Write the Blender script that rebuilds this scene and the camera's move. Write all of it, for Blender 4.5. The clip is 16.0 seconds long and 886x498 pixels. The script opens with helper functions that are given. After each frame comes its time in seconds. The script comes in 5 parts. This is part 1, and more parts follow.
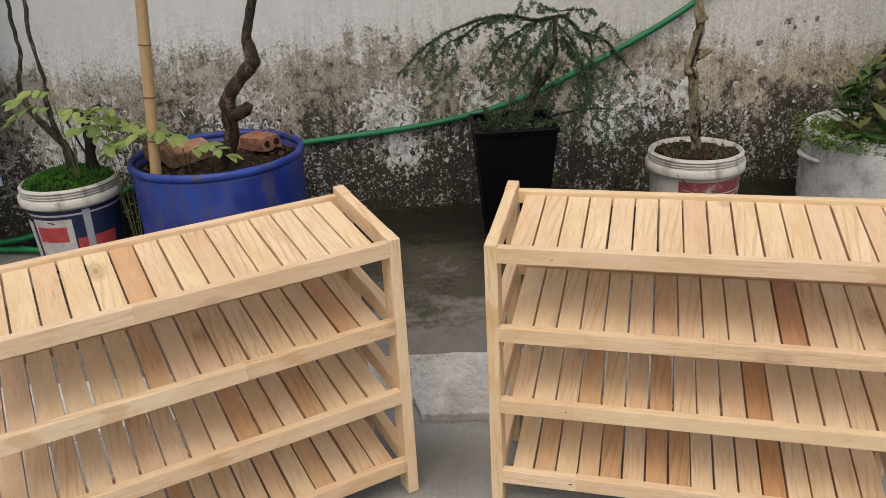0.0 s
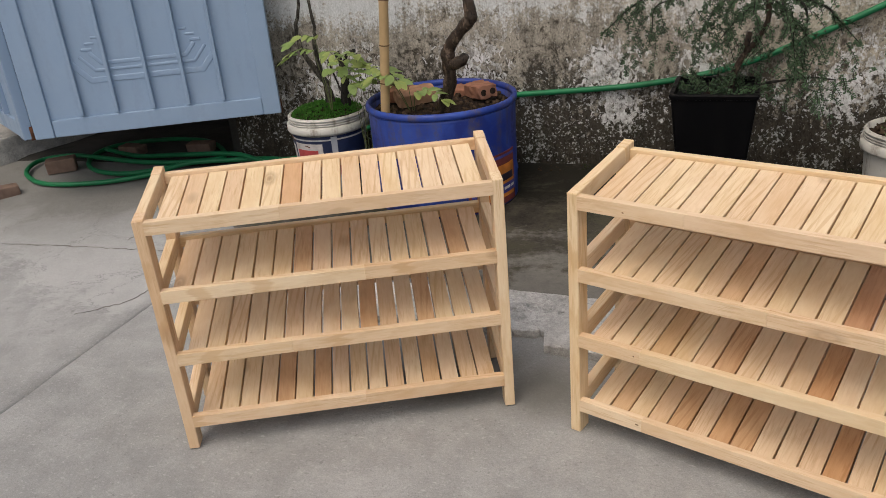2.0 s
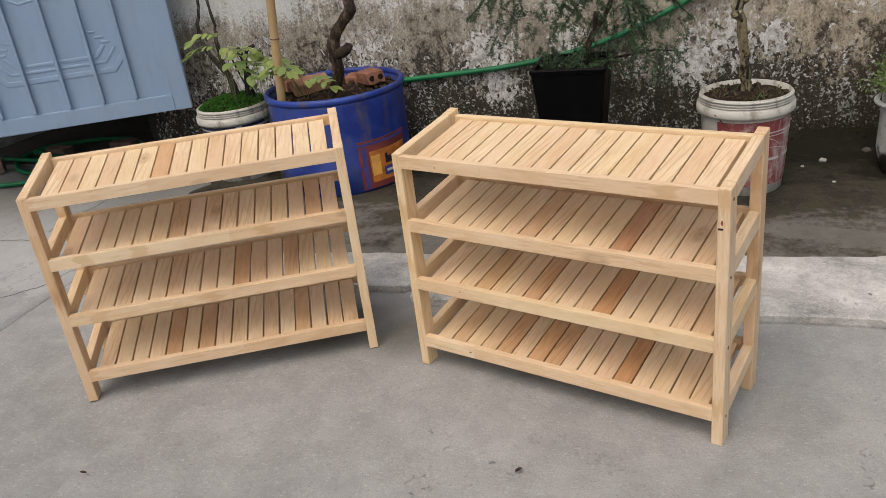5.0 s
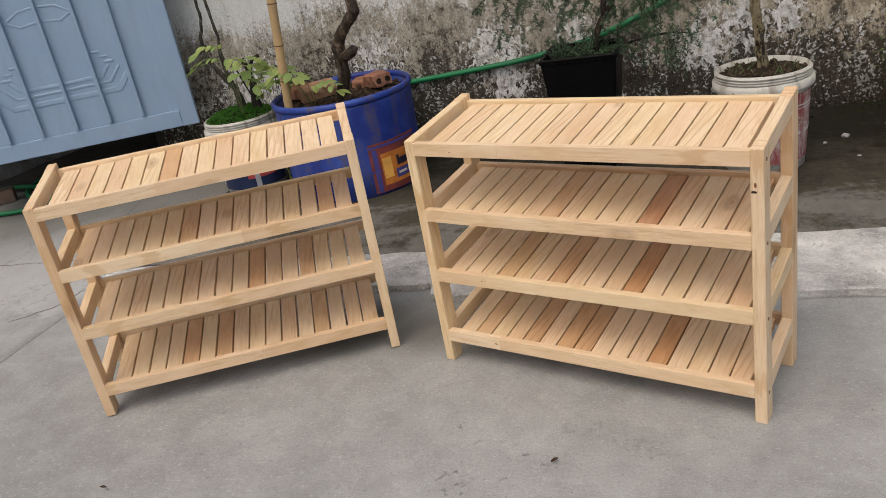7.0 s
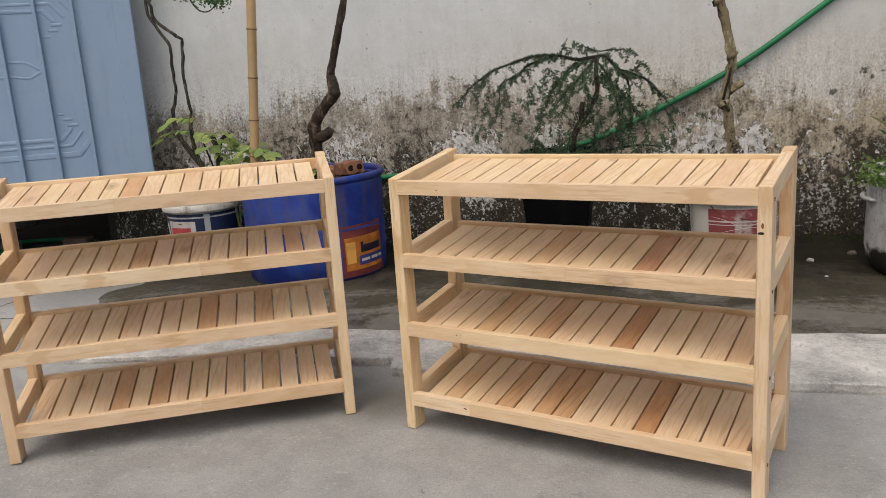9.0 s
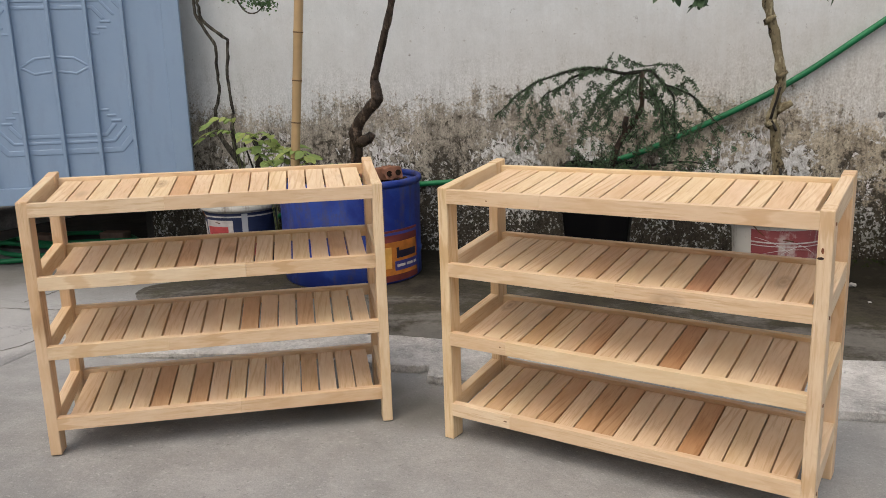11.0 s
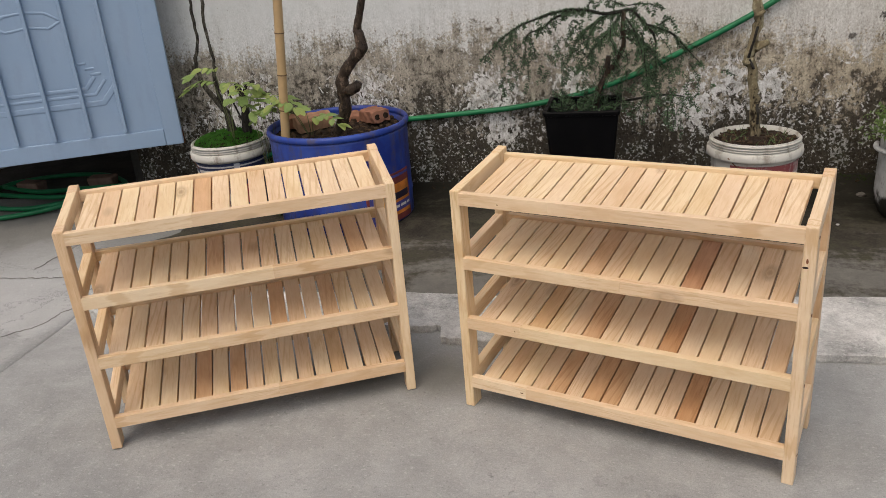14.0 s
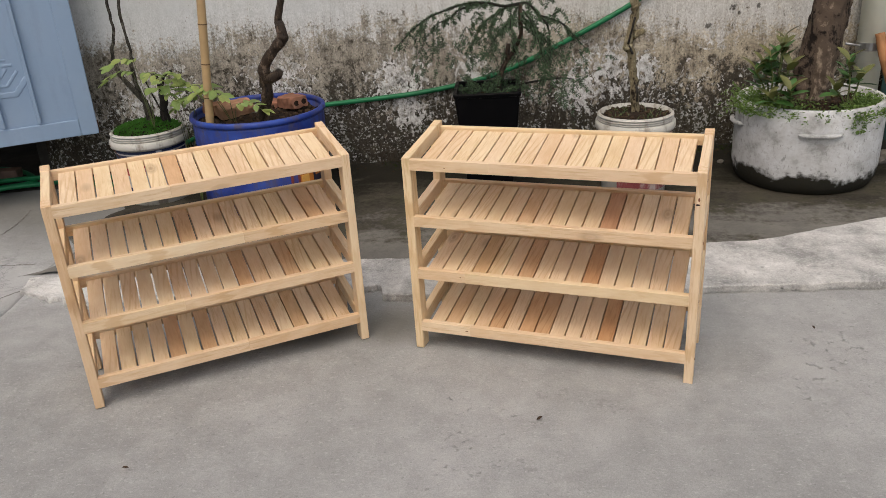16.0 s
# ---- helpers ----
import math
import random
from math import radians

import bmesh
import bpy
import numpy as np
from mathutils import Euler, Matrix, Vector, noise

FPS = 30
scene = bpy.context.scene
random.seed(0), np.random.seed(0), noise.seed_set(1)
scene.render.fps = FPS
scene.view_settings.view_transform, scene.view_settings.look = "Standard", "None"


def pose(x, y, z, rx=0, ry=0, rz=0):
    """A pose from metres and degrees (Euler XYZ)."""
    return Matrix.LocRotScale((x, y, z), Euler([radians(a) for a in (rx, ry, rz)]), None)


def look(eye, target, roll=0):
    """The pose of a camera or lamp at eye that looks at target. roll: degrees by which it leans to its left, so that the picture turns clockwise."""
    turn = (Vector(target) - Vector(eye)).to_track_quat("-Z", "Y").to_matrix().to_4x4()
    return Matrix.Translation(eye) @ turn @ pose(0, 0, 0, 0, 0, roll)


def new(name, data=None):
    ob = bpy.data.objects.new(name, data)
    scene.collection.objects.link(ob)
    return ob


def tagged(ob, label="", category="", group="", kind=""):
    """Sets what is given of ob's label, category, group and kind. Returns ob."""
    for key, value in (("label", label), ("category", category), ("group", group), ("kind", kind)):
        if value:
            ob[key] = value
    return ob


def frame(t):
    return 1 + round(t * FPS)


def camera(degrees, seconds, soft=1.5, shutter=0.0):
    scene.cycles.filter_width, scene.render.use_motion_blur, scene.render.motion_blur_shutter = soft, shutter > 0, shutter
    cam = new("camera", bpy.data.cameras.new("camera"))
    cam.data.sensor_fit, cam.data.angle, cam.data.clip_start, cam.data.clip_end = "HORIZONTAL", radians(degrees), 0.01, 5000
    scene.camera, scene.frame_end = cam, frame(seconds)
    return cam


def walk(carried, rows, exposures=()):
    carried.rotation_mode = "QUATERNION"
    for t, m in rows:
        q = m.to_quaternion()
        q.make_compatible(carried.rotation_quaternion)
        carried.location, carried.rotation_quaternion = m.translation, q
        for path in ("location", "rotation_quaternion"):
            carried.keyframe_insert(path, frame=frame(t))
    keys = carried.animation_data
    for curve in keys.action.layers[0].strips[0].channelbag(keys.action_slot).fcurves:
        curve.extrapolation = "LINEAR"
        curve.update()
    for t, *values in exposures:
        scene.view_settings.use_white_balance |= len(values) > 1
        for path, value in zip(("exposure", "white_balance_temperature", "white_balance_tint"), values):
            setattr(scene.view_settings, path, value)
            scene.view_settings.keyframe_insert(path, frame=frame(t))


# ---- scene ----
cam = camera(58.1, 16.0, soft=0.55)
# seconds, eye, turn about x, y and z
PATH = [
    (0, -0.1135, -1.3489, 1.1551, 67.331, 2.883, -2.863),
    (0.5, 0.0236, -1.2889, 1.1495, 67.3, 4.137, 4.125),
    (1, 0.2206, -1.307, 1.1851, 68.732, 2.186, 14.505),
    (1.5, 0.2866, -1.3716, 1.1636, 67.794, 3.29, 18.479),
    (2, 0.3397, -1.5147, 1.1812, 65.693, 4.703, 20.251),
    (2.5, 0.3985, -1.5885, 1.1988, 64.547, 6.248, 17.644),
    (3, 0.5263, -1.6135, 1.1808, 63.394, 6.216, 16.751),
    (3.5, 0.6587, -1.6633, 1.1761, 63.882, 3.37, 20.176),
    (4, 0.726, -1.6936, 1.1761, 63.945, 6.12, 20.724),
    (4.5, 0.7245, -1.6956, 1.1762, 64.085, 6.448, 19.053),
    (5, 0.7241, -1.6912, 1.1748, 65.086, 6.724, 17.11),
    (5.2, 0.7232, -1.6922, 1.1761, 65.459, 6.336, 16.801),
    (7.3, 0.6712, -1.6533, 1.0366, 66.401, 10.146, 16.765),
    (7.5, 0.6473, -1.6453, 0.9317, 66.717, 8.575, 17.12),
    (8, 0.5945, -1.6498, 0.7937, 71.783, 7.703, 16.479),
    (8.5, 0.5762, -1.6667, 0.8148, 76.361, 4.043, 15.346),
    (8.7, 0.5726, -1.6676, 0.82, 76.912, 3.947, 14.469),
    (10.8, 0.5224, -1.6748, 0.8342, 77.889, 1.978, 15.592),
    (11, 0.5139, -1.6751, 0.8335, 77.817, 1.747, 16.378),
    (11.5, 0.5047, -1.6968, 0.8473, 77.293, 2.227, 17.456),
    (12, 0.5159, -1.6968, 0.853, 76.633, 2.583, 16.815),
    (12.5, 0.5436, -1.6877, 0.8554, 76.903, 1.781, 17.219),
    (13, 0.5166, -1.6862, 0.9371, 77.647, 3.319, 17.703),
    (13.5, 0.473, -1.6943, 1.0734, 73.201, 3.063, 16.488),
    (14, 0.4338, -1.7417, 1.18, 67.73, 4.59, 12.936),
    (14.5, 0.4325, -1.842, 1.2083, 65.533, 2.398, 11.406),
    (15, 0.3973, -1.961, 1.2125, 64.817, 3.227, 9.153),
    (15.5, 0.3513, -2.0647, 1.2167, 65.692, 4.989, 6.335),
    (16, 0.2718, -2.0883, 1.2199, 66.703, 3.469, 3.229),
]
walk(cam, [(r[0], pose(*r[1:])) for r in PATH], exposures=[(0.0, -0.13, 6400, 8), (3.0, -0.10, 6400, 8), (8.0, -0.09, 6400, 8), (16.0, -0.08, 6400, 8)])

# ---- light: an overcast sky over a walled yard ----
world = bpy.data.worlds.new("sky")
scene.world = world
world.use_nodes = True
wn = world.node_tree.nodes
sky = wn.new("ShaderNodeTexSky")
sky.sky_type = "NISHITA"
sky.sun_disc = False
sky.sun_elevation = radians(62)
sky.sun_rotation = radians(200)
sky.air_density = 1.0
sky.dust_density = 8.0
sky.ozone_density = 1.0
wn["Background"].inputs["Strength"].default_value = 0.142
world.node_tree.links.new(sky.outputs[0], wn["Background"].inputs["Color"])
sun = new("sun", bpy.data.lights.new("sun", "SUN"))
sun.data.energy, sun.data.angle, sun.data.color = 0.78, radians(70), (1.0, 0.975, 0.94)
sun.matrix_world = look((1.3, -2.45, 1.8), (0, 0, 0))


# ---- materials ----
def node_material(name):
    m = bpy.data.materials.new(name)
    m.use_nodes = True
    t = m.node_tree
    t.nodes["Principled BSDF"].inputs["Specular IOR Level"].default_value = 0.2
    return m, t.nodes, t.links, t.nodes["Principled BSDF"]


def mapped(nodes, links, scale=(1, 1, 1), coord="Object", shift=None):
    tc = nodes.new("ShaderNodeTexCoord")
    mp = nodes.new("ShaderNodeMapping")
    mp.inputs["Scale"].default_value = scale
    links.new(tc.outputs[coord], mp.inputs["Vector"])
    if shift is not None:
        links.new(shift, mp.inputs["Location"])
    return mp.outputs[0]


def noise_tex(nodes, links, vec, scale, detail=4.0, rough=0.55, dist=0.0):
    n = nodes.new("ShaderNodeTexNoise")
    n.inputs["Scale"].default_value = scale
    n.inputs["Detail"].default_value = detail
    n.inputs["Roughness"].default_value = rough
    n.inputs["Distortion"].default_value = dist
    links.new(vec, n.inputs["Vector"])
    return n.outputs["Fac"]


def ramp(nodes, links, fac, stops):
    r = nodes.new("ShaderNodeValToRGB")
    e = r.color_ramp.elements
    while len(e) < len(stops):
        e.new(0.5)
    for el, (p, c) in zip(e, stops):
        el.position = p
        el.color = (*c, 1) if len(c) == 3 else c
    links.new(fac, r.inputs["Fac"])
    return r.outputs["Color"]


def grey(v):
    return (v, v, v)


def math_node(nodes, links, op, a, b=None, clamp=False):
    n = nodes.new("ShaderNodeMath")
    n.operation = op
    n.use_clamp = clamp
    for k, v in enumerate((a, b)):
        if v is None:
            continue
        if isinstance(v, (int, float)):
            n.inputs[k].default_value = v
        else:
            links.new(v, n.inputs[k])
    return n.outputs[0]


def mix(nodes, links, fac, a, b, kind="MIX"):
    n = nodes.new("ShaderNodeMix")
    n.data_type = "RGBA"
    n.blend_type = kind
    for key, v in ((0, fac), (6, a), (7, b)):
        if isinstance(v, (int, float)):
            n.inputs[key].default_value = v
        elif isinstance(v, tuple):
            n.inputs[key].default_value = (*v, 1)
        else:
            links.new(v, n.inputs[key])
    return n.outputs[2]


def bump(nodes, links, bsdf, height, strength=0.3, dist=0.01):
    b = nodes.new("ShaderNodeBump")
    b.inputs["Strength"].default_value = strength
    b.inputs["Distance"].default_value = dist
    links.new(height, b.inputs["Height"])
    links.new(b.outputs[0], bsdf.inputs["Normal"])


def plain(name, color, rough=0.6, spread=0.25, scale=30.0, metal=0.0, bump_amount=0.15):
    """A surface of one colour with fine mottling and relief."""
    m, n, l, p = node_material(name)
    v = mapped(n, l)
    a = noise_tex(n, l, v, scale, 6.0)
    b = noise_tex(n, l, v, scale * 0.13, 3.0)
    f = math_node(n, l, "ADD", math_node(n, l, "MULTIPLY", a, 0.5), math_node(n, l, "MULTIPLY", b, 0.5))
    lo = tuple(c * (1 - spread) for c in color)
    hi = tuple(min(1, c * (1 + spread)) for c in color)
    l.new(ramp(n, l, f, [(0.3, lo), (0.7, hi)]), p.inputs["Base Color"])
    p.inputs["Roughness"].default_value = rough
    p.inputs["Metallic"].default_value = metal
    p.inputs["Specular IOR Level"].default_value = 0.15 if rough > 0.8 else 0.4
    bump(n, l, p, a, bump_amount, 0.004)
    return m


WALL_FACE = 1.692


def wood_material(name, light, dark):
    """Pale planed wood with its grain along local x; each piece has its own tone."""
    m, n, l, p = node_material(name)
    info = n.new("ShaderNodeObjectInfo")
    off = n.new("ShaderNodeCombineXYZ")
    for k, s in enumerate((37.0, 19.0, 53.0)):
        l.new(math_node(n, l, "MULTIPLY", info.outputs["Random"], s), off.inputs[k])

    def level(v, thr, gain):
        return math_node(n, l, "MULTIPLY", math_node(n, l, "SUBTRACT", v, thr), gain, True)

    # broad soft clouds, drawn out along the board
    cloud = noise_tex(n, l, mapped(n, l, (3.0, 9, 9), shift=off.outputs[0]), 2.0, 4.0, 0.55, 0.8)
    fine = noise_tex(n, l, mapped(n, l, (6.0, 40, 40), shift=off.outputs[0]), 3.0, 5.0, 0.6, 0.6)
    f = math_node(n, l, "ADD", math_node(n, l, "MULTIPLY", cloud, 0.60), math_node(n, l, "MULTIPLY", fine, 0.40))
    col = ramp(n, l, f, [(0.36, light), (0.70, dark)])
    # cathedral figure on some of the boards
    warp = n.new("ShaderNodeTexWave")
    warp.wave_type, warp.rings_direction = "RINGS", "Z"
    warp.inputs["Scale"].default_value = 4.2
    warp.inputs["Distortion"].default_value = 3.0
    warp.inputs["Detail"].default_value = 2.0
    warp.inputs["Detail Scale"].default_value = 1.2
    l.new(mapped(n, l, (0.55, 10.0, 10.0), shift=off.outputs[0]), warp.inputs["Vector"])
    ringed = level(warp.outputs["Fac"], 0.74, 6.0)
    some = level(noise_tex(n, l, mapped(n, l, (2.0, 4, 4), shift=off.outputs[0]), 1.6, 1.0, 0.5), 0.49, 8.0)
    col = mix(n, l, math_node(n, l, "MULTIPLY", math_node(n, l, "MULTIPLY", ringed, some), 0.55), col, tuple(c * k for c, k in zip(dark, (0.86, 0.78, 0.68))))
    # fine grain lines, strong in places and gone in others
    grain = noise_tex(n, l, mapped(n, l, (4.0, 75, 75), shift=off.outputs[0]), 3.0, 4.0, 0.65, 0.3)
    where = level(noise_tex(n, l, mapped(n, l, (2.0, 6, 6), shift=off.outputs[0]), 2.3, 2.0, 0.5), 0.36, 4.0)
    col = mix(n, l, math_node(n, l, "MULTIPLY", math_node(n, l, "MULTIPLY", level(grain, 0.51, 9.0), where), 0.50), col, tuple(c * k for c, k in zip(dark, (0.80, 0.70, 0.58))))
    # each board's own hue: cream, straw, pink or tan
    tone = ramp(n, l, info.outputs["Random"], [(0.0, (0.92, 0.84, 0.76)), (0.18, (1.0, 0.955, 0.92)), (0.38, (1.03, 1.03, 0.98)), (0.58, (1.0, 0.98, 0.87)), (0.78, (1.05, 1.06, 1.06)), (1.0, (0.97, 0.91, 0.84))])
    col = mix(n, l, 1.0, col, tone, "MULTIPLY")
    # brown heart that runs through part of a board
    heart = noise_tex(n, l, mapped(n, l, (3.4, 13, 13), shift=off.outputs[0]), 1.9, 5.0, 0.6, 1.4)
    col = mix(n, l, math_node(n, l, "MULTIPLY", level(heart, 0.585, 9.0), 0.24), col, tuple(c * k for c, k in zip(dark, (0.82, 0.70, 0.58))))
    # a few knots with their rings
    vo = n.new("ShaderNodeTexVoronoi")
    vo.inputs["Scale"].default_value = 1.25
    l.new(mapped(n, l, (3.0, 6.5, 6.5), shift=off.outputs[0]), vo.inputs["Vector"])
    k = ramp(n, l, vo.outputs["Distance"], [(0.03, grey(1.0)), (0.07, grey(0.35)), (0.09, grey(0.6)), (0.16, grey(0.0))])
    col = mix(n, l, math_node(n, l, "MULTIPLY", k, 0.6), col, (0.20, 0.09, 0.035))
    l.new(col, p.inputs["Base Color"])
    p.inputs["Roughness"].default_value = 0.55
    p.inputs["Specular IOR Level"].default_value = 0.3
    bump(n, l, p, fine, 0.10, 0.0015)
    return m


WOOD = wood_material("pale_wood", (0.785, 0.627, 0.442), (0.665, 0.475, 0.284))
WOOD_WARM = wood_material("warm_wood", (0.675, 0.470, 0.285), (0.535, 0.333, 0.178))
WOOD_AMBER = wood_material("amber_wood", (0.64, 0.405, 0.225), (0.49, 0.27, 0.125))
WOOD_RED = wood_material("reddish_wood", (0.56, 0.325, 0.195), (0.43, 0.225, 0.12))


def wall_material():
    """White wash, with damp grime, flaking paint and black mould rising from the foot."""
    m, n, l, p = node_material("stained_plaster")
    tc = n.new("ShaderNodeTexCoord")
    pos = tc.outputs["Object"]
    sep = n.new("ShaderNodeSeparateXYZ")
    l.new(pos, sep.inputs[0])
    x_at, z = sep.outputs["X"], sep.outputs["Z"]

    def calc(op, x, y=None, clamp=False):
        return math_node(n, l, op, x, y, clamp)

    def near(x, zc, r):
        """1 at a place on the wall, falling to 0 at r from it."""
        d = n.new("ShaderNodeVectorMath")
        d.operation = "DISTANCE"
        l.new(pos, d.inputs[0])
        d.inputs[1].default_value = (x, WALL_FACE, zc)
        return calc("SUBTRACT", 1.0, calc("DIVIDE", d.outputs["Value"], r), True)

    def sharp(v, thr, gain):
        return calc("MULTIPLY", calc("SUBTRACT", v, thr), gain, True)

    big = noise_tex(n, l, pos, 2.3, 5.0, 0.6, 0.4)
    mid = noise_tex(n, l, pos, 6.5, 6.0, 0.62, 0.3)
    n16 = noise_tex(n, l, pos, 15.0, 10.0, 0.72, 0.6)
    n40 = noise_tex(n, l, mapped(n, l, (1, 1, 0.8)), 40.0, 6.0, 0.66)
    n85 = noise_tex(n, l, pos, 85.0, 3.0, 0.6)
    n60 = noise_tex(n, l, mapped(n, l, (1.2, 1.2, 0.75)), 62.0, 4.0, 0.62, 0.4)
    streak = noise_tex(n, l, mapped(n, l, (14, 14, 1.6)), 2.2, 6.0, 0.65)
    h = calc("ADD", z, calc("MULTIPLY", calc("SUBTRACT", big, 0.5), 0.36))
    h = calc("ADD", h, calc("MULTIPLY", calc("SUBTRACT", streak, 0.5), 0.19))
    h = calc("ADD", h, calc("MULTIPLY", calc("SUBTRACT", mid, 0.5), 0.22))
    white = ramp(n, l, mid, [(0.25, (0.535, 0.555, 0.555)), (0.7, (0.625, 0.645, 0.648))])
    stain = calc("MULTIPLY", sharp(calc("SUBTRACT", 1.22, h), 0.0, 2.6), 0.55)
    white = mix(n, l, calc("MULTIPLY", stain, calc("ADD", 0.35, calc("MULTIPLY", sharp(x_at, -0.6, 1.0), 0.65))), white, (0.50, 0.452, 0.385))
    # brown damp, greyer beside the gate and ochre towards the pipe
    warm = calc("MULTIPLY", calc("SUBTRACT", x_at, 0.35), 1.1, True)
    tan = mix(n, l, warm, (0.33, 0.292, 0.232), (0.42, 0.36, 0.262))
    tan = mix(n, l, sharp(n16, 0.40, 5.0), tan, mix(n, l, warm, (0.160, 0.138, 0.106), (0.205, 0.166, 0.118)))
    damp = sharp(calc("SUBTRACT", 0.975, h), calc("ADD", 0.12, calc("MULTIPLY", warm, 0.05)), 4.2)
    grain = calc("ADD", calc("MULTIPLY", n40, 0.55), calc("MULTIPLY", n85, 0.45))
    edge = sharp(calc("ADD", grain, calc("MULTIPLY", damp, 0.36)), 0.60, 7.0)
    col = mix(n, l, calc("MULTIPLY", edge, 0.92), white, tan)
    # first black points in the damp, then brown-black mould that closes towards the foot
    rise = calc("SUBTRACT", 0.95, h, True)
    dots = sharp(calc("ADD", n60, calc("MULTIPLY", rise, 0.24)), 0.68, 14.0)
    dots = calc("MULTIPLY", dots, sharp(rise, 0.06, 9.0))
    black = ramp(n, l, n16, [(0.38, (0.009, 0.008, 0.006)), (0.62, (0.050, 0.042, 0.031))])
    col = mix(n, l, calc("MULTIPLY", dots, 0.8), col, black)
    hb = calc("ADD", h, calc("MULTIPLY", calc("SUBTRACT", big, 0.5), 0.4))
    dens = calc("MULTIPLY", calc("SUBTRACT", 0.81, hb), 1.8, True)
    sp = calc("ADD", calc("MULTIPLY", n40, 0.5), calc("MULTIPLY", n16, 0.5))
    mould = sharp(sp, calc("SUBTRACT", 0.61, calc("MULTIPLY", dens, 0.27)), 11.0)
    col = mix(n, l, calc("MULTIPLY", mould, 0.92), col, black)
    # old white paint left standing in crumbs, thickest in a few places
    spots = near(-0.20, 0.53, 0.20)
    for x, zc, r in ((0.84, 0.54, 0.20), (-0.80, 0.60, 0.24), (0.17, 0.55, 0.13), (-1.45, 0.50, 0.26), (1.38, 0.62, 0.10), (0.70, 0.41, 0.15), (1.02, 0.50, 0.12), (-0.15, 0.33, 0.12)):
        spots = calc("MAXIMUM", spots, near(x, zc, r))
    away = calc("ABSOLUTE", calc("SUBTRACT", z, 0.36))
    thr = calc("ADD", calc("SUBTRACT", 0.552, calc("MULTIPLY", calc("POWER", spots, 0.6), 0.155)), calc("MULTIPLY", away, 0.22))
    n42 = noise_tex(n, l, mapped(n, l, (1.0, 1.0, 0.8)), 42.0, 5.0, 0.68, 0.6)
    fl = calc("ADD", calc("MULTIPLY", n42, 0.66), calc("MULTIPLY", n16, 0.34))
    flake = sharp(fl, thr, 30.0)
    crumb = calc("ADD", calc("ADD", calc("MULTIPLY", n85, 0.55), calc("MULTIPLY", n42, 0.45)), calc("MULTIPLY", calc("SUBTRACT", mid, 0.5), 0.35))
    crumb = calc("MULTIPLY", sharp(crumb, 0.545, 20.0), calc("MULTIPLY", calc("SUBTRACT", 0.56, z), 6.0, True))
    flake = calc("MAXIMUM", flake, calc("MULTIPLY", crumb, 0.8))
    flake = calc("MULTIPLY", flake, calc("MULTIPLY", calc("SUBTRACT", 0.72, z), 7.0, True))
    pale = ramp(n, l, n40, [(0.30, (0.30, 0.285, 0.26)), (0.56, (0.64, 0.635, 0.615))])
    col = mix(n, l, calc("MULTIPLY", flake, 0.9), col, pale)
    # closed black film where the wall stands in the wet
    foot = calc("SUBTRACT", 0.15, calc("ADD", z, calc("MULTIPLY", calc("SUBTRACT", mid, 0.5), 0.45)))
    foot = calc("MULTIPLY", calc("ADD", calc("MULTIPLY", foot, 7.0), calc("MULTIPLY", calc("SUBTRACT", n16, 0.5), 1.6)), 1.0, True)
    col = mix(n, l, calc("MULTIPLY", foot, 0.8), col, black)
    # green film low down
    green = calc("MULTIPLY", sharp(mid, 0.5, 6.0), sharp(calc("SUBTRACT", 0.42, z), 0.0, 4.0))
    col = mix(n, l, calc("MULTIPLY", green, 0.35), col, (0.035, 0.042, 0.018))
    # chips where the plaster has come off
    holes = near(1.435, 0.765, 0.06)
    for x, zc, r in ((1.324, 0.683, 0.06), (1.14, 0.487, 0.075), (1.19, 0.478, 0.06), (1.47, 0.735, 0.04), (1.56, 0.765, 0.04), (-0.19, 0.475, 0.07)):
        holes = calc("MAXIMUM", holes, near(x, zc, r))
    hole = sharp(calc("ADD", calc("MULTIPLY", holes, 0.45), calc("ADD", calc("MULTIPLY", n16, 0.8), calc("MULTIPLY", n60, 0.4))), 0.95, 16.0)
    hole = calc("MULTIPLY", calc("MULTIPLY", hole, 0.8), sharp(holes, 0.03, 30.0))
    col = mix(n, l, hole, col, (0.045, 0.038, 0.032))
    # sandy grain, trowel clouds and drips over all of it
    sand = noise_tex(n, l, mapped(n, l, (1, 1, 0.7)), 130.0, 3.0, 0.6)
    low = sharp(calc("SUBTRACT", 0.98, h), 0.0, 4.0)
    tex = calc("ADD", calc("MULTIPLY", sand, 0.45), calc("ADD", calc("MULTIPLY", n40, 0.30), calc("MULTIPLY", streak, 0.25)))
    tex = ramp(n, l, tex, [(0.36, grey(0.12)), (0.62, grey(0.88))])
    col = mix(n, l, calc("ADD", 0.11, calc("MULTIPLY", low, 0.55)), col, tex, "OVERLAY")
    l.new(col, p.inputs["Base Color"])
    p.inputs["Roughness"].default_value = 0.9
    p.inputs["Specular IOR Level"].default_value = 0.15
    relief = calc("ADD", calc("MULTIPLY", n40, 0.35), calc("SUBTRACT", calc("MULTIPLY", flake, 0.6), calc("ADD", hole, calc("MULTIPLY", mould, 0.25))))
    bump(n, l, p, relief, 0.5, 0.005)
    return m


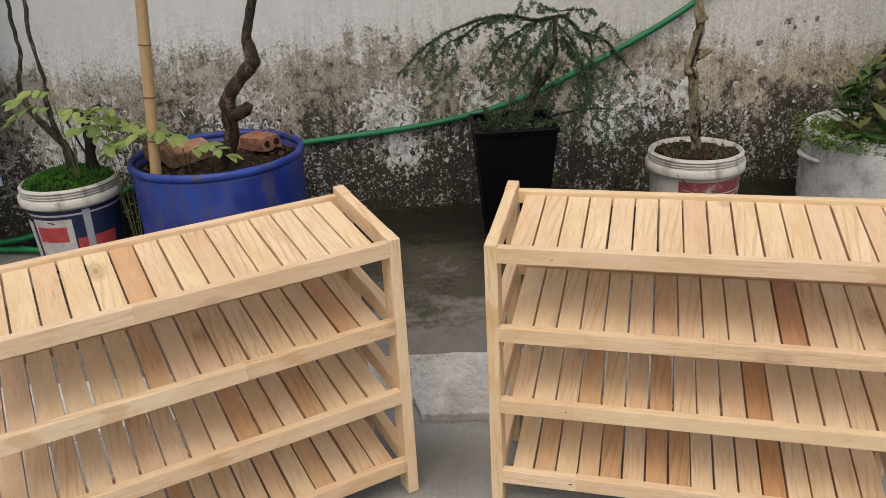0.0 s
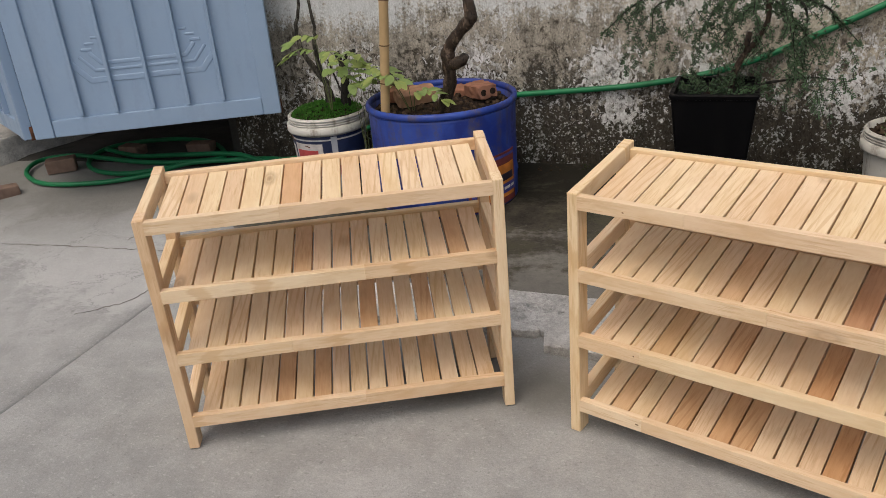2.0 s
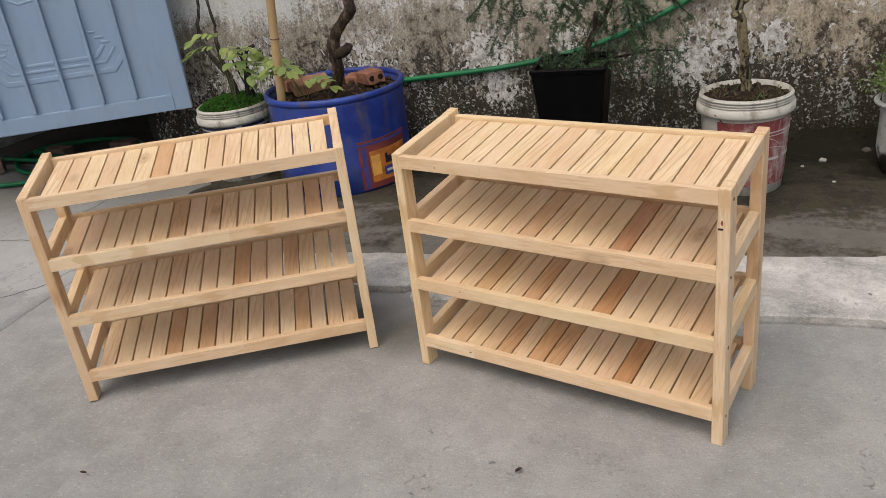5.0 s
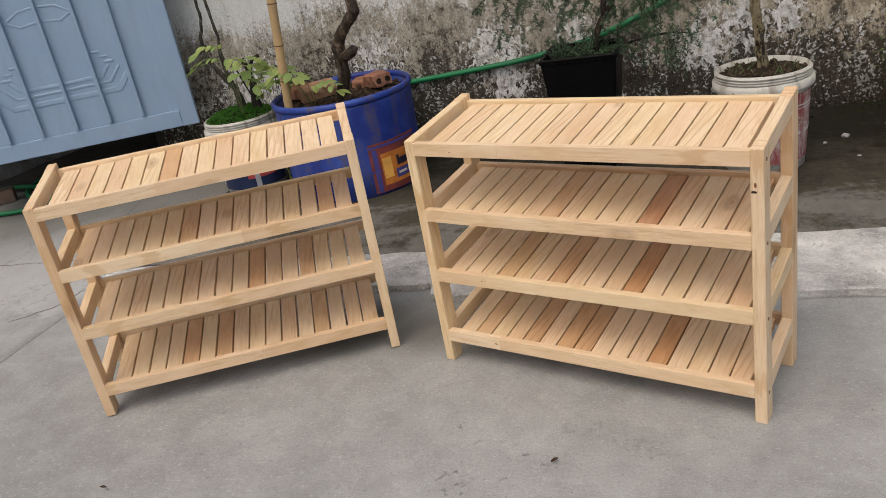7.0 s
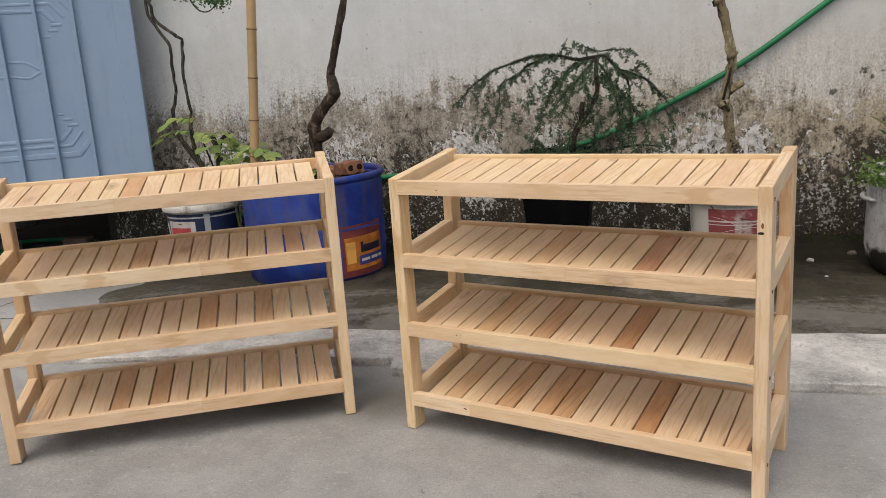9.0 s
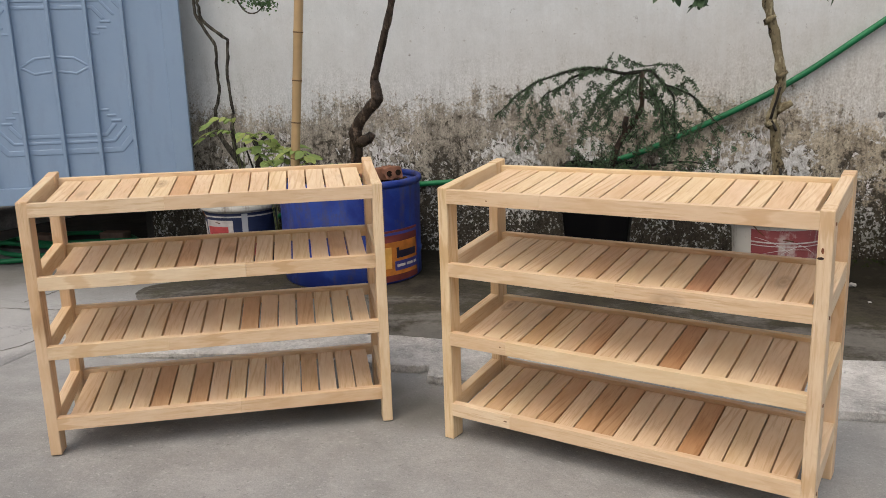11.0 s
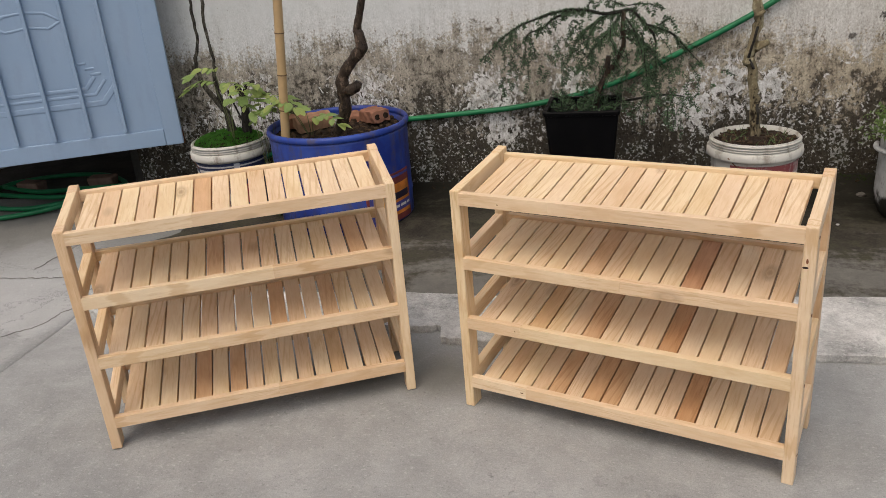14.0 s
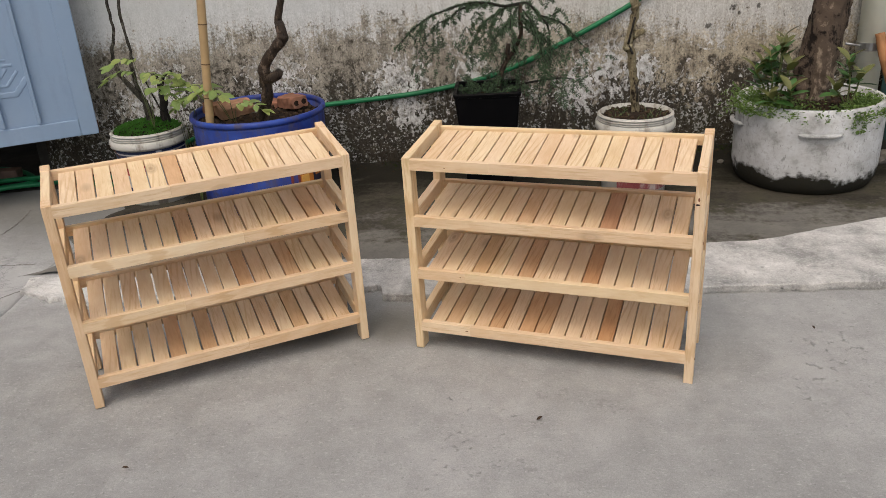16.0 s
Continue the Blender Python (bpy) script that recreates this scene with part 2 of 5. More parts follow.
def concrete_material(name, base, spread=0.22, wet=0.0, grit=0.5, worn=(), patches=(), moss=0.0, dry=None, darkened=(), joint=None, relief=0.35):
    """Trowelled concrete: cloudy stains, sandy grain, dark pits and pale scuffs."""
    m, n, l, p = node_material(name)
    tc = n.new("ShaderNodeTexCoord")
    pos = tc.outputs["Object"]
    big = noise_tex(n, l, pos, 1.3, 6.0, 0.62, 0.6)
    mid = noise_tex(n, l, pos, 8.0, 8.0, 0.7, 0.3)
    fine = noise_tex(n, l, pos, 130.0, 5.0, 0.7)
    pits = noise_tex(n, l, pos, 38.0, 6.0, 0.72)
    f = math_node(n, l, "ADD", math_node(n, l, "MULTIPLY", big, 0.36), math_node(n, l, "MULTIPLY", mid, 0.46))
    f = math_node(n, l, "ADD", f, math_node(n, l, "MULTIPLY", fine, 0.18))
    lo = tuple(c * (1 - spread) for c in base)
    hi = tuple(c * (1 + spread) for c in base)
    col = ramp(n, l, f, [(0.41, lo), (0.59, hi)])
    dark = math_node(n, l, "MULTIPLY", math_node(n, l, "SUBTRACT", math_node(n, l, "ADD", math_node(n, l, "MULTIPLY", pits, 0.7), math_node(n, l, "MULTIPLY", big, 0.35)), 0.64), 14.0, True)
    col = mix(n, l, math_node(n, l, "MULTIPLY", dark, grit), col, tuple(c * 0.5 for c in base))
    scuff = noise_tex(n, l, mapped(n, l, (5, 11, 5)), 3.0, 8.0, 0.75, 0.6)
    pale = math_node(n, l, "MULTIPLY", math_node(n, l, "SUBTRACT", scuff, 0.62), 9.0, True)
    col = mix(n, l, math_node(n, l, "MULTIPLY", pale, 0.35), col, tuple(min(1, c * 1.5) for c in base))
    sand = noise_tex(n, l, pos, 320.0, 2.0, 0.5)
    col = mix(n, l, 0.38, col, ramp(n, l, sand, [(0.3, grey(0.35)), (0.7, grey(0.65))]), "OVERLAY")
    speck = math_node(n, l, "MULTIPLY", math_node(n, l, "SUBTRACT", noise_tex(n, l, pos, 95.0, 2.0, 0.5), 0.67), 20.0, True)
    col = mix(n, l, math_node(n, l, "MULTIPLY", speck, 0.34), col, tuple(c * 0.35 for c in base))

    fleck = math_node(n, l, "MULTIPLY", math_node(n, l, "SUBTRACT", noise_tex(n, l, mapped(n, l, (1.0, 1.7, 1)), 70.0, 4.0, 0.6), 0.60), 12.0, True)
    col = mix(n, l, math_node(n, l, "MULTIPLY", fleck, 0.5), col, tuple(min(1, c * 1.5) for c in base))

    def around(places):
        best = None
        for x, y, r in places:
            d = n.new("ShaderNodeVectorMath")
            d.operation = "DISTANCE"
            l.new(pos, d.inputs[0])
            d.inputs[1].default_value = (x, y, 0.0)
            v = math_node(n, l, "SUBTRACT", 1.0, math_node(n, l, "DIVIDE", d.outputs["Value"], r), True)
            best = v if best is None else math_node(n, l, "MAXIMUM", best, v)
        return best

    chip = None
    if worn:
        # chipped skin showing darker grit
        chip = math_node(n, l, "MULTIPLY", math_node(n, l, "SUBTRACT", math_node(n, l, "ADD", math_node(n, l, "MULTIPLY", around(worn), 0.30), noise_tex(n, l, pos, 55.0, 4.0, 0.6)), 0.76), 16.0, True)
        col = mix(n, l, math_node(n, l, "MULTIPLY", chip, 0.24), col, tuple(c * 0.38 for c in base))
    if patches:
        # thin skim of paler cement, worn through
        skim = math_node(n, l, "MULTIPLY", math_node(n, l, "SUBTRACT", math_node(n, l, "ADD", math_node(n, l, "MULTIPLY", around(patches), 0.5), math_node(n, l, "ADD", math_node(n, l, "MULTIPLY", mid, 0.5), math_node(n, l, "MULTIPLY", scuff, 0.5))), 0.66), 12.0, True)
        col = mix(n, l, math_node(n, l, "MULTIPLY", skim, 0.42), col, tuple(c * 1.45 for c in base))
        # hair cracks round the skim
        cell = n.new("ShaderNodeTexVoronoi")
        cell.feature = "DISTANCE_TO_EDGE"
        cell.inputs["Scale"].default_value = 2.6
        bend = n.new("ShaderNodeVectorMath")
        bend.operation = "ADD"
        l.new(pos, bend.inputs[0])
        wob = n.new("ShaderNodeCombineXYZ")
        for k in (0, 1):
            l.new(math_node(n, l, "MULTIPLY", (mid, scuff)[k], 0.35), wob.inputs[k])
        l.new(wob.outputs[0], bend.inputs[1])
        l.new(bend.outputs[0], cell.inputs["Vector"])
        hair = math_node(n, l, "MULTIPLY", math_node(n, l, "SUBTRACT", 0.012, cell.outputs["Distance"]), 160.0, True)
        hair = math_node(n, l, "MULTIPLY", hair, math_node(n, l, "MULTIPLY", around(patches), 2.0, True))
        col = mix(n, l, math_node(n, l, "MULTIPLY", hair, 0.5), col, tuple(c * 0.4 for c in base))
    if darkened:
        # darker, browner clouds that thin out from the given places
        dark_cloud = math_node(n, l, "MULTIPLY", math_node(n, l, "SUBTRACT", math_node(n, l, "ADD", math_node(n, l, "MULTIPLY", around(darkened), 0.7), math_node(n, l, "ADD", math_node(n, l, "MULTIPLY", mid, 0.5), math_node(n, l, "MULTIPLY", big, 0.4))), 0.62), 3.0, True)
        col = mix(n, l, math_node(n, l, "MULTIPLY", dark_cloud, 0.75), col, tuple(c * k * 0.42 for c, k in zip(base, (1.0, 0.97, 0.88))))
    if joint is not None:
        sx = n.new("ShaderNodeSeparateXYZ")
        l.new(pos, sx.inputs[0])
        off = math_node(n, l, "ABSOLUTE", math_node(n, l, "SUBTRACT", math_node(n, l, "ADD", sx.outputs["X"], math_node(n, l, "MULTIPLY", math_node(n, l, "SUBTRACT", mid, 0.5), 0.02)), joint))
        line_dirt = math_node(n, l, "MULTIPLY", math_node(n, l, "SUBTRACT", 0.007, off), 300.0, True)
        col = mix(n, l, math_node(n, l, "MULTIPLY", line_dirt, 0.28), col, tuple(c * 0.3 for c in base))
    if moss:
        film = math_node(n, l, "MULTIPLY", math_node(n, l, "SUBTRACT", mid, 0.48), 7.0, True)
        col = mix(n, l, math_node(n, l, "MULTIPLY", film, moss), col, (0.038, 0.040, 0.018))
    if dry:
        # the damp creeps out from the wall in tongues; beyond it the concrete is dry
        sep = n.new("ShaderNodeSeparateXYZ")
        l.new(pos, sep.inputs[0])
        tongue = noise_tex(n, l, mapped(n, l, (0.6, 1.4, 1)), 3.2, 6.0, 0.62, 0.8)
        edge = math_node(n, l, "ADD", sep.outputs["Y"], math_node(n, l, "MULTIPLY", math_node(n, l, "SUBTRACT", tongue, 0.5), 1.5))
        edge = math_node(n, l, "ADD", edge, math_node(n, l, "ADD", math_node(n, l, "MULTIPLY", math_node(n, l, "SUBTRACT", mid, 0.5), 1.0), math_node(n, l, "MULTIPLY", math_node(n, l, "SUBTRACT", pits, 0.5), 0.8)))
        fac = math_node(n, l, "MULTIPLY", math_node(n, l, "SUBTRACT", dry[0], edge), 3.2, True)
        paler = ramp(n, l, f, [(0.36, tuple(c * 0.65 for c in dry[1])), (0.64, tuple(c * 1.3 for c in dry[1]))])
        col = mix(n, l, math_node(n, l, "MULTIPLY", fac, 0.9), col, paler)
        # black rotted silt gathered in the trough along the wall
        silt = math_node(n, l, "MULTIPLY", math_node(n, l, "SUBTRACT", edge, 1.22), 3.0, True)
        col = mix(n, l, math_node(n, l, "MULTIPLY", silt, 0.9), col, (0.009, 0.008, 0.005))
    l.new(col, p.inputs["Base Color"])
    p.inputs["Roughness"].default_value = 0.88 - 0.30 * wet
    p.inputs["Specular IOR Level"].default_value = 0.2
    low = math_node(n, l, "ADD", dark, math_node(n, l, "MULTIPLY", chip, 0.3)) if chip is not None else dark
    bump(n, l, p, math_node(n, l, "ADD", math_node(n, l, "MULTIPLY", fine, 0.4), math_node(n, l, "SUBTRACT", pits, low)), relief, 0.004)
    return m


def bark_material(name, color, crack, glint, scale=26.0, rough=0.75):
    """Bark with long fissures; its pale spots are rubbed ridges and painted-in highlights."""
    m, n, l, p = node_material(name)
    v = mapped(n, l, (1.0, 1.0, 0.30))
    a = noise_tex(n, l, v, scale, 6.0, 0.66, 0.7)
    b = noise_tex(n, l, mapped(n, l), scale * 2.4, 5.0, 0.65)
    c = noise_tex(n, l, mapped(n, l), 7.0, 3.0, 0.5)
    f = math_node(n, l, "ADD", math_node(n, l, "MULTIPLY", a, 0.6), math_node(n, l, "ADD", math_node(n, l, "MULTIPLY", b, 0.25), math_node(n, l, "MULTIPLY", c, 0.15)))
    l.new(ramp(n, l, f, [(0.43, crack), (0.475, color), (0.525, color), (0.58, glint)]), p.inputs["Base Color"])
    p.inputs["Roughness"].default_value = rough
    bump(n, l, p, math_node(n, l, "ADD", a, math_node(n, l, "MULTIPLY", b, 0.5)), 0.9, 0.008)
    return m


def grimy_material(name, color, faded, dirt, rough=0.4, amount=0.6, gloss=0.4):
    """Old plastic: faded in clouds, with dirt run down in streaks and small scratches."""
    m, n, l, p = node_material(name)
    cloud = noise_tex(n, l, mapped(n, l), 5.0, 5.0, 0.6, 0.5)
    run = noise_tex(n, l, mapped(n, l, (1, 1, 0.14)), 22.0, 5.0, 0.6)
    spot = noise_tex(n, l, mapped(n, l), 55.0, 5.0, 0.65)
    scr = noise_tex(n, l, mapped(n, l, (1, 1, 0.35)), 120.0, 2.0, 0.5, 1.5)
    col = mix(n, l, math_node(n, l, "MULTIPLY", math_node(n, l, "SUBTRACT", cloud, 0.42), 3.5, True), color, faded)
    g = math_node(n, l, "ADD", math_node(n, l, "MULTIPLY", run, 0.55), math_node(n, l, "ADD", math_node(n, l, "MULTIPLY", spot, 0.2), math_node(n, l, "MULTIPLY", cloud, 0.25)))
    g = math_node(n, l, "MULTIPLY", math_node(n, l, "SUBTRACT", g, 0.50), 11.0, True)
    col = mix(n, l, math_node(n, l, "MULTIPLY", g, amount), col, dirt)
    k = math_node(n, l, "MULTIPLY", math_node(n, l, "SUBTRACT", scr, 0.68), 12.0, True)
    col = mix(n, l, math_node(n, l, "MULTIPLY", k, 0.5), col, faded)
    l.new(col, p.inputs["Base Color"])
    l.new(math_node(n, l, "ADD", rough, math_node(n, l, "MULTIPLY", g, 0.3)), p.inputs["Roughness"])
    p.inputs["Specular IOR Level"].default_value = gloss
    bump(n, l, p, math_node(n, l, "ADD", cloud, math_node(n, l, "MULTIPLY", spot, 0.2)), 0.10, 0.006)
    return m


WALL = wall_material()
# the floor is darker near the gate and bucket and behind the left rack
YARD = concrete_material("yard_concrete", (0.316, 0.314, 0.304), 0.17, 0.0, 0.5,
                         ((0.36, -0.27, 0.06), (0.42, -0.265, 0.07), (0.50, -0.32, 0.09), (0.55, -0.34, 0.06), (0.29, -0.545, 0.06), (0.32, -0.575, 0.05), (-0.66, -0.555, 0.03), (0.33, -0.39, 0.025)),
                         ((-2.1, 0.75, 0.55), (-1.9, 0.55, 0.45), (-1.66, 0.45, 0.35), (-2.5, 0.8, 0.5), (-1.3, 0.55, 0.3)),
                         darkened=((-2.4, 1.3, 1.1), (-1.75, 1.35, 0.8), (-3.3, 0.9, 1.2), (-1.1, 0.75, 0.45), (-0.35, 0.20, 0.34), (-0.10, 0.14, 0.22)), joint=-1.485, relief=0.85)
REAR = concrete_material("damp_concrete", (0.050, 0.044, 0.033), 0.7, 0.5, 0.9, moss=0.5, dry=(1.03, (0.172, 0.162, 0.143)))
STRIP = concrete_material("pale_cement", (0.485, 0.475, 0.452), 0.42, 0.0, 0.9, ((1.05, 0.36, 0.14), (1.3, 0.42, 0.18), (-0.2, 0.5, 0.25), (0.6, 0.4, 0.25), (1.6, 0.4, 0.25), (-0.6, 0.45, 0.2)), darkened=((1.15, 0.72, 0.12), (1.45, 0.80, 0.14), (1.8, 0.92, 0.18), (0.75, 0.66, 0.10), (0.3, 0.62, 0.10), (-0.3, 0.61, 0.10)), relief=1.5)
# near-black colour that carries the shade behind the gate
VOID = concrete_material("gateway_shade", (0.05, 0.047, 0.042), 0.4)


KNOT = plain("dark_knot", (0.03, 0.012, 0.007), 0.7, 0.4, 200)
STAIN = plain("red_brown_stain", (0.24, 0.085, 0.035), 0.6, 0.4, 200)
FAINT_KNOT = plain("brown_knot", (0.36, 0.21, 0.11), 0.6, 0.3, 200)
DARKWOOD = plain("dowel_wood", (0.20, 0.10, 0.05), 0.6, 0.2, 60)
BLUE = grimy_material("blue_plastic", (0.012, 0.029, 0.20), (0.035, 0.085, 0.38), (0.085, 0.07, 0.08), 0.42, 0.68)
BUCKET = grimy_material("dirty_white_plastic", (0.50, 0.485, 0.44), (0.41, 0.395, 0.35), (0.18, 0.15, 0.115), 0.5, 0.8)
BLACKP = grimy_material("black_glaze", (0.003, 0.003, 0.0035), (0.004, 0.004, 0.005), (0.007, 0.0065, 0.0065), 0.38, 0.4, 0.05)
SOIL = plain("dark_soil", (0.024, 0.016, 0.011), 0.95, 0.7, 60, bump_amount=0.9)
CRACK = plain("crack_dirt", (0.19, 0.178, 0.162), 0.95, 0.5, 40, bump_amount=0.3)
LITTER = plain("dry_litter", (0.055, 0.036, 0.022), 0.9, 0.7, 50, bump_amount=0.4)
BRICK = plain("clay_brick", (0.28, 0.135, 0.085), 0.9, 0.5, 24, bump_amount=0.7)
PALEBRICK = plain("pale_clay_brick", (0.34, 0.195, 0.118), 0.9, 0.45, 24, bump_amount=0.7)
OLDBRICK = plain("dusty_brick", (0.19, 0.13, 0.10), 0.95, 0.35, 30, bump_amount=0.6)
# the last colour of the dark bark paints wet highlights on the trunk
BARK_DARK = bark_material("dark_bark", (0.036, 0.025, 0.017), (0.009, 0.006, 0.005), (0.125, 0.088, 0.062), 34.0, 0.5)
BARK_BLACK = bark_material("black_bark", (0.022, 0.019, 0.016), (0.008, 0.007, 0.006), (0.05, 0.045, 0.04), 45.0)
BARK_GREY = bark_material("grey_bark", (0.052, 0.046, 0.035), (0.015, 0.013, 0.011), (0.13, 0.12, 0.095), 60.0)
BARK_PALE = bark_material("pale_bark", (0.185, 0.152, 0.09), (0.018, 0.012, 0.008), (0.34, 0.30, 0.19), 30.0)
BARK_TREE = bark_material("tree_bark", (0.085, 0.062, 0.045), (0.012, 0.009, 0.007), (0.26, 0.205, 0.15), 14.0, 0.9)
BAMBOO = plain("bamboo", (0.45, 0.31, 0.155), 0.42, 0.20, 18, bump_amount=0.05)
BAMBOO_NODE = plain("bamboo_node", (0.14, 0.08, 0.035), 0.6, 0.3, 30)
STEM = plain("green_stem", (0.10, 0.12, 0.04), 0.7, 0.3, 30)
MOSS = plain("moss", (0.045, 0.13, 0.018), 0.9, 0.55, 60)
MOSS_DARK = plain("dark_moss", (0.03, 0.042, 0.014), 0.95, 0.5, 50)
def thin_leaf(name, color, rough, spread, scale, share):
    """A thin leaf that lets part of the light through."""
    m = plain(name, color, rough, spread, scale)
    n, l = m.node_tree.nodes, m.node_tree.links
    p, out = n["Principled BSDF"], n["Material Output"]
    back = n.new("ShaderNodeBsdfTranslucent")
    l.new(p.inputs["Base Color"].links[0].from_socket, back.inputs["Color"])
    both = n.new("ShaderNodeMixShader")
    both.inputs[0].default_value = share
    l.new(p.outputs[0], both.inputs[1])
    l.new(back.outputs[0], both.inputs[2])
    l.new(both.outputs[0], out.inputs["Surface"])
    return m


LEAF_LIGHT = thin_leaf("light_leaf", (0.27, 0.37, 0.115), 0.5, 0.3, 25, 0.4)
LEAF_LIME = thin_leaf("lime_leaf", (0.36, 0.43, 0.13), 0.5, 0.3, 25, 0.4)
LEAF_DARK = plain("dark_leaf", (0.052, 0.094, 0.042), 0.55, 0.7, 22)
LEAF_TUFT = plain("tuft_leaf", (0.045, 0.105, 0.028), 0.5, 0.6, 22)
LEAF_MID = plain("mid_leaf", (0.09, 0.13, 0.045), 0.6, 0.4, 30)
LEAF_FERN = plain("fern_leaf", (0.11, 0.18, 0.035), 0.6, 0.5, 14)
LEAF_BROAD = plain("broad_leaf", (0.055, 0.135, 0.03), 0.4, 0.4, 14)
LEAF_OLIVE = plain("olive_leaf", (0.125, 0.13, 0.04), 0.45, 0.4, 14)
PALE_STONE = plain("pale_stone", (0.40, 0.37, 0.31), 0.9, 0.35, 30, bump_amount=0.6)
RUBBLE = plain("grey_rubble", (0.16, 0.145, 0.125), 0.95, 0.5, 26, bump_amount=0.7)
PETAL = plain("yellow_petal", (0.75, 0.42, 0.02), 0.6, 0.25, 40)
PVC = plain("cream_plastic", (0.84, 0.83, 0.69), 0.4, 0.15, 6, bump_amount=0.03)
STEEL = plain("steel", (0.55, 0.55, 0.55), 0.35, 0.15, 30, 1.0)
RUST = plain("rust", (0.12, 0.055, 0.03), 0.85, 0.5, 50)
CLAY = plain("clay_pipe", (0.36, 0.17, 0.07), 0.7, 0.4, 20)
GREEN_STEEL = plain("green_steel", (0.016, 0.045, 0.042), 0.5, 0.2, 8, bump_amount=0.03)
HOSE = plain("green_hose", (0.010, 0.15, 0.055), 0.5, 0.3, 12, bump_amount=0.04)
GATE = grimy_material("blue_grey_paint", (0.248, 0.338, 0.465), (0.265, 0.352, 0.475), (0.20, 0.26, 0.35), 0.42, 0.18)
LABEL_RED = plain("label_red", (0.16, 0.035, 0.03), 0.6, 0.7, 16)
LABEL_ORANGE = plain("label_orange", (0.46, 0.155, 0.025), 0.6, 0.75, 18)
LABEL_PALE_ORANGE = plain("label_pale_orange", (0.72, 0.36, 0.08), 0.55, 0.5, 20)
LABEL_BLUE = plain("label_blue", (0.05, 0.05, 0.20), 0.5, 0.5, 20)
LABEL_DARK = plain("label_dark", (0.02, 0.015, 0.03), 0.5, 0.3, 20)
LABEL_PALE = plain("label_pale", (0.50, 0.47, 0.45), 0.6, 0.3, 40)
LABEL_NAVY = plain("label_navy", (0.015, 0.025, 0.07), 0.5, 0.4, 20)
LABEL_FADED = grimy_material("label_faded_red", (0.20, 0.042, 0.046), (0.27, 0.085, 0.08), (0.46, 0.41, 0.38), 0.6, 0.8)
LABEL_BRIGHT = plain("label_bright_red", (0.42, 0.06, 0.06), 0.6, 0.35, 30)
LABEL_TAPE = plain("label_tape", (0.36, 0.37, 0.40), 0.5, 0.2, 20)


def pot_material():
    """Whitewashed cement with grey wear and a dark damp foot."""
    m, n, l, p = node_material("whitewashed_cement")
    tc = n.new("ShaderNodeTexCoord")
    pos = tc.outputs["Object"]
    sep = n.new("ShaderNodeSeparateXYZ")
    l.new(pos, sep.inputs[0])
    mid = noise_tex(n, l, pos, 9.0, 8.0, 0.7)
    fine = noise_tex(n, l, pos, 60.0, 6.0, 0.7)
    big = noise_tex(n, l, pos, 4.0, 4.0, 0.6)
    col = ramp(n, l, mid, [(0.36, (0.30, 0.295, 0.28)), (0.48, (0.49, 0.49, 0.482)), (0.64, (0.60, 0.61, 0.612))])
    worn = math_node(n, l, "MULTIPLY", math_node(n, l, "SUBTRACT", math_node(n, l, "ADD", math_node(n, l, "MULTIPLY", fine, 0.6), math_node(n, l, "MULTIPLY", mid, 0.4)), 0.55), 9.0, True)
    col = mix(n, l, math_node(n, l, "MULTIPLY", worn, 0.55), col, (0.22, 0.20, 0.17))
    dot = math_node(n, l, "MULTIPLY", math_node(n, l, "SUBTRACT", math_node(n, l, "ADD", math_node(n, l, "MULTIPLY", noise_tex(n, l, mapped(n, l, (1.0, 1.0, 0.45)), 80.0, 4.0, 0.65), 0.7), math_node(n, l, "MULTIPLY", big, 0.3)), 0.575), 18.0, True)
    col = mix(n, l, math_node(n, l, "MULTIPLY", dot, 0.6), col, (0.16, 0.155, 0.145))
    zz = math_node(n, l, "ADD", sep.outputs["Z"], math_node(n, l, "MULTIPLY", math_node(n, l, "SUBTRACT", big, 0.5), 0.16))
    zz = math_node(n, l, "ADD", zz, math_node(n, l, "MULTIPLY", math_node(n, l, "SUBTRACT", mid, 0.5), 0.22))
    damp = math_node(n, l, "MULTIPLY", math_node(n, l, "SUBTRACT", 0.115, zz), 30.0, True)
    col = mix(n, l, math_node(n, l, "MULTIPLY", damp, 0.99), col, (0.018, 0.017, 0.011))
    l.new(col, p.inputs["Base Color"])
    p.inputs["Roughness"].default_value = 0.8
    bump(n, l, p, math_node(n, l, "ADD", fine, mid), 0.4, 0.006)
    return m


POTWASH = pot_material()


# ---- building helpers ----
def thing(name, m=None, label="", category="", group="", kind=""):
    e = new(name)
    e.empty_display_size = 0.05
    if m is not None:
        e.matrix_world = m
    return tagged(e, label, category, group, kind)


def mesh_of(bm, name, mat, smooth=False):
    me = bpy.data.meshes.new(name)
    bm.normal_update()
    bm.to_mesh(me)
    bm.free()
    for mm in (mat if isinstance(mat, (list, tuple)) else [mat]):
        me.materials.append(mm)
    if smooth:
        me.polygons.foreach_set("use_smooth", [True] * len(me.polygons))
    return me


def put(name, me, parent=None, m=None, label=""):
    ob = new(name, me)
    ob.parent = parent
    if m is not None:
        ob.matrix_local = m
    return tagged(ob, label)


def part(name, bm, mat, parent=None, label="", m=None, smooth=False):
    return put(name, mesh_of(bm, name, mat, smooth), parent, m, label)


